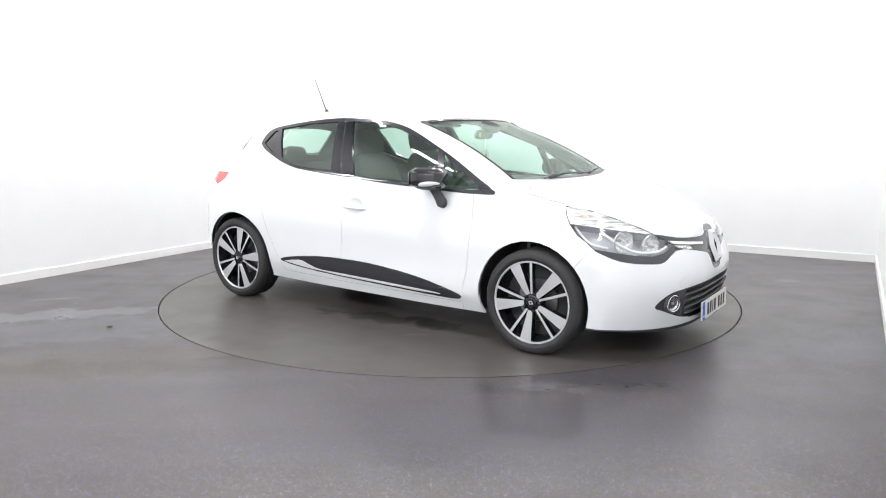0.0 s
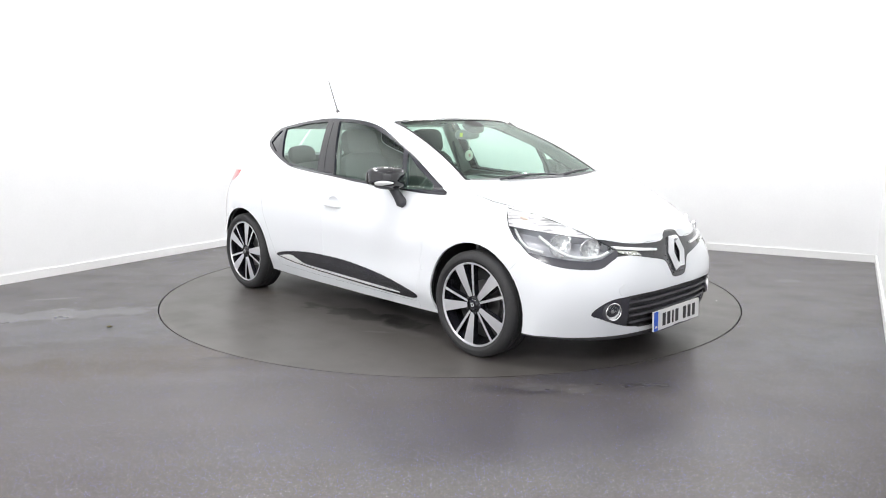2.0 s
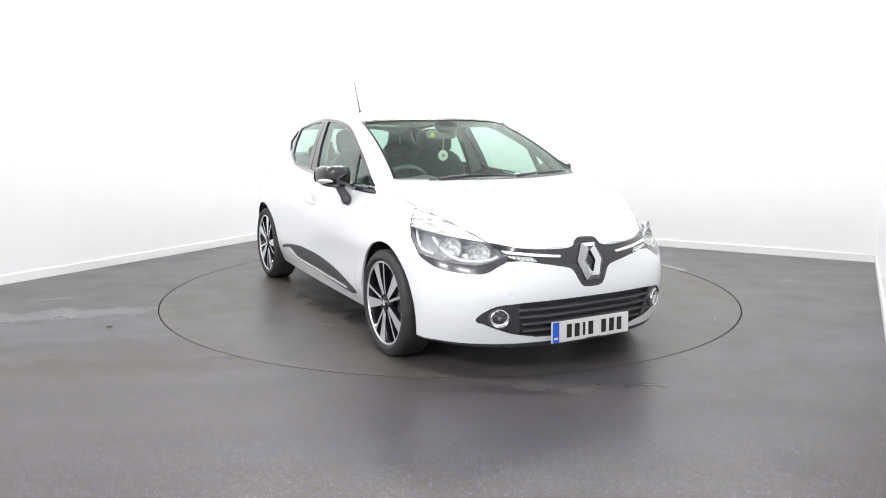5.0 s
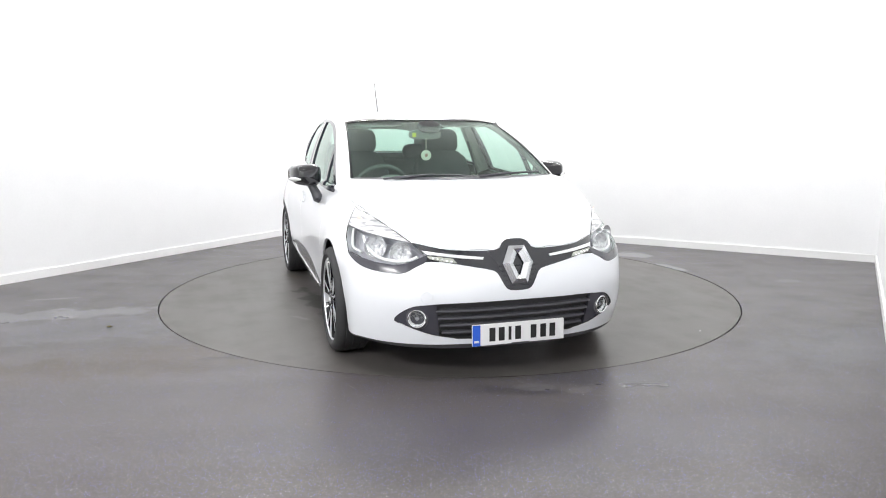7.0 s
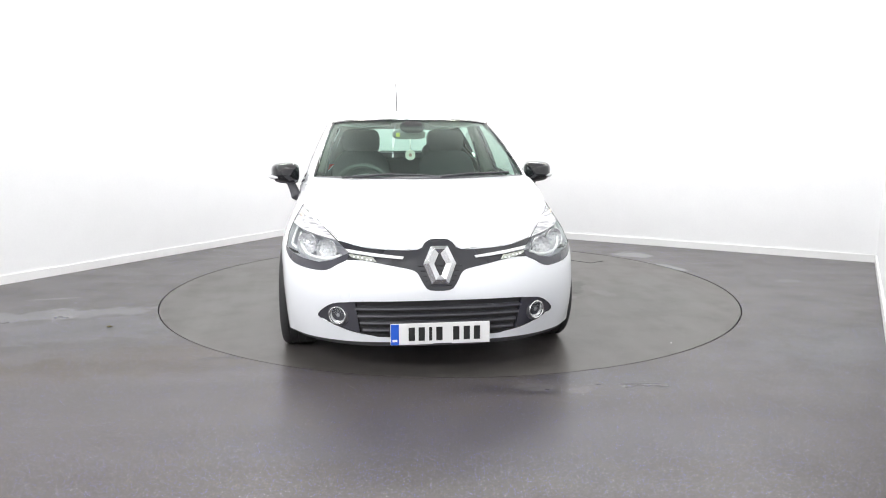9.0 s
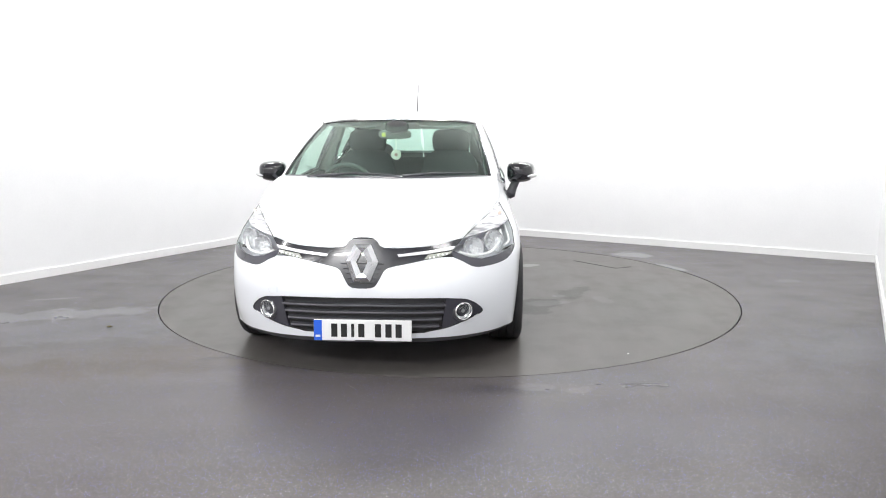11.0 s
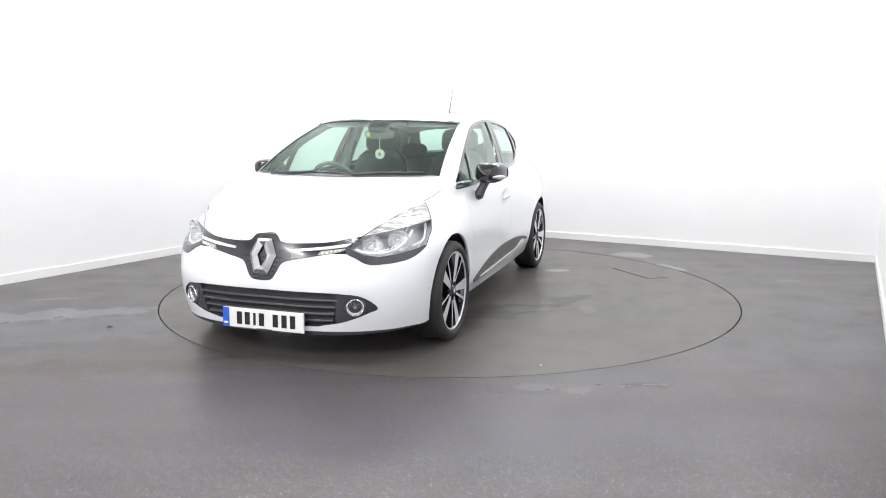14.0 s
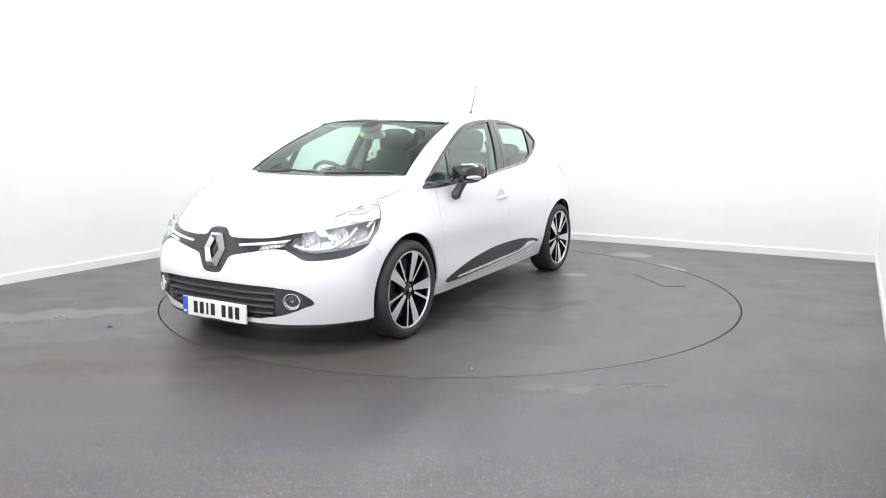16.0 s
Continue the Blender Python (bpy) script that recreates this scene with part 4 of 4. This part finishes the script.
# wipers
for pts in ([(1.19, -0.50, 1.0), (1.16, -0.30, 1.012), (1.175, -0.05, 1.012), (1.20, 0.10, 1.002)], [(1.20, 0.05, 0.998), (1.165, 0.25, 1.012), (1.13, 0.42, 1.018), (1.08, 0.58, 1.02)]):
    q = [Vector(catmull(np.array(pts), i / 6)) for i in range(19)]
    lift = [p + Vector((0.006, 0, 0.003)) for p in q]
    w = part("wiper", tube(lift, 0.006, 8), PLASTIC, car, "black wiper blade")
    part("wiper_arm", tube([lift[2] + Vector((0.02, 0, 0.0)), lift[9] + Vector((0.0, 0, 0.006))], [0.010, 0.005], 8), PLASTIC, w)
cowl = bmesh.new()
ring = []
for y in np.linspace(-0.66, 0.66, 31):
    k = (y / 0.68) ** 2
    x = 1.213 - 0.13 * k
    ring.append([cowl.verts.new((x + 0.028, y, 0.995)), cowl.verts.new((x - 0.005, y, 1.007)), cowl.verts.new((x - 0.03, y, 1.003))])
for a, b in zip(ring, ring[1:]):
    for k in range(2):
        cowl.faces.new((a[k], b[k], b[k + 1], a[k + 1]))
bmesh.ops.recalc_face_normals(cowl, faces=cowl.faces[:])
part("cowl_panel", solid(cowl, 0.004), PLASTIC, car, "black cowl panel under the windscreen")

# underbody and wheel wells
under = slab([(2.0, -0.4), (2.0, 0.4), (1.75, 0.62), (1.0, 0.72), (-1.0, 0.72), (-1.7, 0.6), (-1.8, 0.4), (-1.8, -0.4), (-1.7, -0.6), (-1.0, -0.72), (1.0, -0.72), (1.75, -0.62)], 0.19, 0.24)
part("underbody", under, WELL, car, "black underbody", smooth=False)
for ax, yo in ((AXLE_F, 0.808), (AXLE_R, 0.785)):
    for s in (1, -1):
        well = lathe([(0.361, yo), (0.368, yo - 0.012), (0.372, 0.50), (0.02, 0.48)], 48)
        if s < 0:
            t = mirror_bm(well)
            well = t
        bmesh.ops.delete(well, geom=[v for v in well.verts if v.co.z < -0.13], context="VERTS")
        well.transform(Matrix.Translation((ax, 0, HUB)))
        part("wheel_well", well, WELL, car, "black wheel arch liner")


# wheels
def wheel(side):
    """Outer face towards +y before mirroring."""
    w = new("wheel")
    mk = lambda bm: bm if side > 0 else mirror_bm(bm)
    R = 0.310
    tyre = lathe([(0.242, -0.09), (0.250, -0.098), (0.275, -0.101), (0.298, -0.094), (R, -0.076), (R, -0.045), (R - 0.005, -0.043), (R - 0.005, -0.037), (R, -0.035), (R, 0.0),
                  (R - 0.005, 0.002), (R - 0.005, 0.008), (R, 0.010), (R, 0.045), (R - 0.005, 0.047), (R - 0.005, 0.053), (R, 0.055), (R - 0.001, 0.073), (0.299, 0.090),
                  (0.290, 0.097), (0.278, 0.101), (0.268, 0.1025), (0.264, 0.1025), (0.260, 0.100), (0.252, 0.096), (0.246, 0.090), (0.242, 0.082)], 72)
    part("tyre", mk(tyre), RUBBER, w, "black rubber tyre")
    rim = lathe([(0.243, 0.076), (0.247, 0.086), (0.2445, 0.091), (0.237, 0.091), (0.233, 0.084)], 72)
    rim_ob = part("rim", mk(rim), ALLOY, w, "diamond-cut alloy rim with gloss black pockets")
    barrel = lathe([(0.2335, 0.085), (0.222, 0.05), (0.212, -0.02), (0.214, -0.09)], 64)
    part("barrel", mk(barrel), GLOSS, rim_ob)
    disc = lathe([(0.001, 0.0), (0.128, 0.0), (0.130, -0.01), (0.130, -0.02)], 48)
    part("brake_disc", mk(disc), DISC, w, "grey brake disc")
    backing = lathe([(0.001, -0.02), (0.213, -0.02)], 32)
    part("back_plate", mk(backing), WELL, w)

    def spoke(angle, r0, r1, w0, w1, top, depth, mat_face, name):
        bm = bmesh.new()
        n = 8
        rows = []
        for i in range(n + 1):
            f = i / n
            r = r0 + (r1 - r0) * f
            hw = (w0 + (w1 - w0) * f) / 2
            y = top[0] + (top[1] - top[0]) * math.sin(f * math.pi / 2)
            rows.append([bm.verts.new((r, y - depth, -hw * 1.25)), bm.verts.new((r, y, -hw)), bm.verts.new((r, y, hw)), bm.verts.new((r, y - depth, hw * 1.25))])
        for a, b in zip(rows, rows[1:]):
            for k in range(3):
                bm.faces.new((a[k], b[k], b[k + 1], a[k + 1]))
        bm.faces.new(rows[0]), bm.faces.new(rows[-1][::-1])
        bmesh.ops.recalc_face_normals(bm, faces=bm.faces[:])
        bm.normal_update()
        for f in bm.faces:
            f.material_index = 0 if f.normal.y > 0.6 else 1
        bm.transform(Matrix.Rotation(radians(angle), 4, "Y"))
        part(name, mk(bm), mat_face, rim_ob, smooth=False)

    for k in range(5):
        a = 72 * k
        spoke(a, 0.050, 0.237, 0.030, 0.074, (0.080, 0.087), 0.03, (ALLOY, GLOSS), "wide_spoke")
        spoke(a - 26.5 * side, 0.05, 0.237, 0.014, 0.017, (0.078, 0.086), 0.035, (ALLOY, GLOSS), "thin_spoke")
        pocket = cushion((0.02, 0.03, 0.026), 3, Matrix.Rotation(radians(a + 36 + 12), 4, "Y") @ Matrix.Translation((0.052, 0.074, 0)), seg=(10, 8))
        part("bolt", mk(pocket), GLOSS, rim_ob)
    hub = lathe([(0.001, 0.090), (0.026, 0.090), (0.031, 0.086), (0.035, 0.078), (0.058, 0.070), (0.066, 0.03)], 40)
    part("hub", mk(hub), GLOSS, rim_ob)
    cap = lathe([(0.008, 0.0905), (0.010, 0.093), (0.014, 0.093), (0.016, 0.0905)], 4)
    part("cap_mark", mk(cap), ALLOY, rim_ob, smooth=False)
    return w


proto = {1: wheel(1), -1: wheel(-1)}
for ax, y, phase in ((AXLE_F + 0.016, 0.772, (37, 26)), (AXLE_R, 0.742, (30, 65))):
    for s in (1, -1):
        w = proto[s] if ax > 0 else copy_thing(proto[s], pose(0, 0, 0))
        w.parent = car
        w.matrix_basis = pose(ax, y * s, HUB + 0.001, 0, phase[0] if s > 0 else phase[1], 0)

# ---- cabin ----
def seat(y, rear=False):
    s = new("seat")
    s.parent = car
    part("cushion", cushion((0.52, 0.5, 0.18), 3.2, pose(0.05, 0, 0.48, 0, -6, 0)), FABRIC, s, "dark fabric seat cushion")
    part("backrest", cushion((0.17, 0.53, 0.68), 3.8, pose(-0.26, 0, 0.80, 0, -18, 0), 0.10), FABRIC, s, "dark fabric backrest")
    head = part("headrest", cushion((0.11, 0.31, 0.20), 3.8, pose(-0.375, 0, 1.20, 0, -12, 0)), FABRIC, s, "dark fabric headrest")
    for dy in (-0.05, 0.05):
        part("post", tube([(-0.345, dy, 1.06), (-0.37, dy, 1.16)], 0.006, 8), CHROME, head)
    s.matrix_basis = pose(0.02, y, 0)
    return s


seat(0.35), seat(-0.35)
bench = new("rear_bench")
bench.parent = car
part("cushion", cushion((0.5, 1.22, 0.18), 4, pose(-0.72, 0, 0.5, 0, -6, 0)), FABRIC, bench)
part("backrest", cushion((0.15, 1.2, 0.55), 4, pose(-1.02, 0, 0.77, 0, -20, 0)), FABRIC, bench)
for y in (-0.36, 0.36):
    part("headrest", cushion((0.09, 0.25, 0.15), 3, pose(-1.12, y, 1.09, 0, -15, 0)), FABRIC, bench)
dash = bmesh.new()
prof = [(1.20, 0.985), (1.05, 0.985), (0.80, 0.965), (0.66, 0.94), (0.60, 0.90), (0.59, 0.80), (0.64, 0.62), (0.80, 0.5), (1.20, 0.45)]
rows_ = []
for y in np.linspace(-0.70, 0.70, 25):
    hump = 0.045 * math.exp(-((y + 0.36) / 0.15) ** 2)
    k = 1 - 0.10 * (abs(y) / 0.7) ** 4
    rows_.append([dash.verts.new((x - (0.12 * (y / 0.7) ** 2 if x > 1.1 else 0), y, z * k + (hump if 0.55 < x < 1.0 and z > 0.85 else 0))) for x, z in prof])
for a, b in zip(rows_, rows_[1:]):
    for k in range(len(prof) - 1):
        dash.faces.new((a[k], a[k + 1], b[k + 1], b[k]))
bmesh.ops.recalc_face_normals(dash, faces=dash.faces[:])
part("dashboard", dash, TRIM_DARK, car, "dark grey moulded dashboard")
wheel_m = pose(0.52, -0.36, 0.885, 0, -62, 0)
sw = part("steering_wheel", (lambda b: (b.transform(wheel_m), b)[1])(tube([(0.185 * math.cos(2 * math.pi * k / 40), 0.185 * math.sin(2 * math.pi * k / 40), 0) for k in range(40)], 0.016, 10, True)),
          TRIM_DARK, car, "dark steering wheel")
part("boss", cushion((0.16, 0.18, 0.06), 2.6, wheel_m @ Matrix.Translation((0, 0, -0.01))), TRIM_DARK, sw)
for ang in (90, -90, 180):
    c_, s_ = math.cos(radians(ang)), math.sin(radians(ang))
    part("spoke", tube([tuple(wheel_m @ Vector((0.05 * c_, 0.05 * s_, 0))), tuple(wheel_m @ Vector((0.18 * c_, 0.18 * s_, 0)))], 0.014, 8), TRIM_DARK, sw)
part("bulkhead", box(1.205, 1.225, -0.72, 0.72, 0.3, 0.965), TRIM_DARK, car, smooth=False)
part("cabin_floor", box(-1.7, 1.2, -0.72, 0.72, 0.255, 0.275), TRIM_DARK, car, smooth=False)
part("parcel_shelf", box(-1.66, -1.16, -0.58, 0.58, 0.95, 0.965, 0.004), TRIM_DARK, car, smooth=False)
for s in (1, -1):
    part("door_card", box(-1.1, 0.9, s * 0.70 - 0.03, s * 0.70 + 0.03, 0.3, 0.93, 0.02), TRIM_DARK, car, "dark grey inner door card")
    part("inner_pillar", tube([(-0.24, s * 0.70, 0.95), (-0.31, s * 0.625, 1.18), (-0.345, s * 0.565, 1.34)], [0.055, 0.045, 0.04], 10), TRIM_LIGHT, car, "light grey inner door pillar")
    part("belt", tube([(-0.23, s * 0.655, 0.85), (-0.27, s * 0.60, 1.12), (-0.275, s * 0.575, 1.20)], 0.011, 6), FABRIC, car)
rv = part("rear_view_mirror", cushion((0.03, 0.24, 0.07), 3.4, pose(0.46, -0.02, 1.262, 0, 10, 0)), TRIM_LIGHT, car, "pale rear-view mirror")
part("stalk", tube([(0.46, -0.02, 1.28), (0.53, -0.01, 1.32)], 0.015, 8), TRIM_DARK, rv)
part("sensor_housing", cushion((0.13, 0.17, 0.07), 2.5, pose(0.50, 0, 1.315, 0, 24, 0)), WELL, car, "dark sensor housing behind the windscreen")
part("sticker", box(0.476, 0.479, -0.115, -0.088, 1.245, 1.275), YELLOW, rv, "small yellow tag", smooth=False)
part("pendant", (lambda b: (b.transform(pose(0.47, -0.012, 1.115, 0, 0, -90)), b)[1])(lathe([(0.001, 0.006), (0.014, 0.006), (0.016, 0.004), (0.026, 0.006), (0.037, 0.004), (0.037, -0.004), (0.001, -0.006)], 24)),
     PENDANT, car, "round cream pendant hanging from the mirror")
part("pendant_centre", cushion((0.016, 0.034, 0.036), 2.2, pose(0.47, -0.012, 1.115)), PENDANT_RED, car, "dusky pink centre of the pendant")
part("pendant_cord", tube([(0.47, -0.012, 1.235), (0.47, -0.012, 1.15)], 0.0025, 6), PENDANT, car)
for s in (1, -1):
    part("sun_visor", cushion((0.16, 0.38, 0.02), 4, pose(0.30, s * 0.33, 1.335, 0, 12, 0)), TRIM_LIGHT, car, "grey sun visor")


paper = scrap("paper_scrap", 0, 0, 0.006, PAPER, "tiny white paper scrap lying on the turntable", "debris", 3)


# ---- motion ----
def motions():
    turn = [(0.0, -34.94), (1.5, -42.89), (3.5, -53.47), (7.0, -72.01), (9.0, -82.63), (12.5, -101.39), (14.5, -112.11), (16.0, -120.18)]
    off = Vector((0.0846, -0.3693, 0))
    rows = [(t, pose(0, 0, 0, 0, 0, a)) for t, a in turn]
    walk(turntable, [(t, Matrix.Translation((HUB_X, HUB_Y, 0)) @ m) for t, m in rows])
    walk(paper, [(t, m @ pose(1.75, 1.12, 0.0)) for t, m in rows])
    walk(car, [(t, m @ Matrix.Translation(off)) for t, m in rows])


motions()
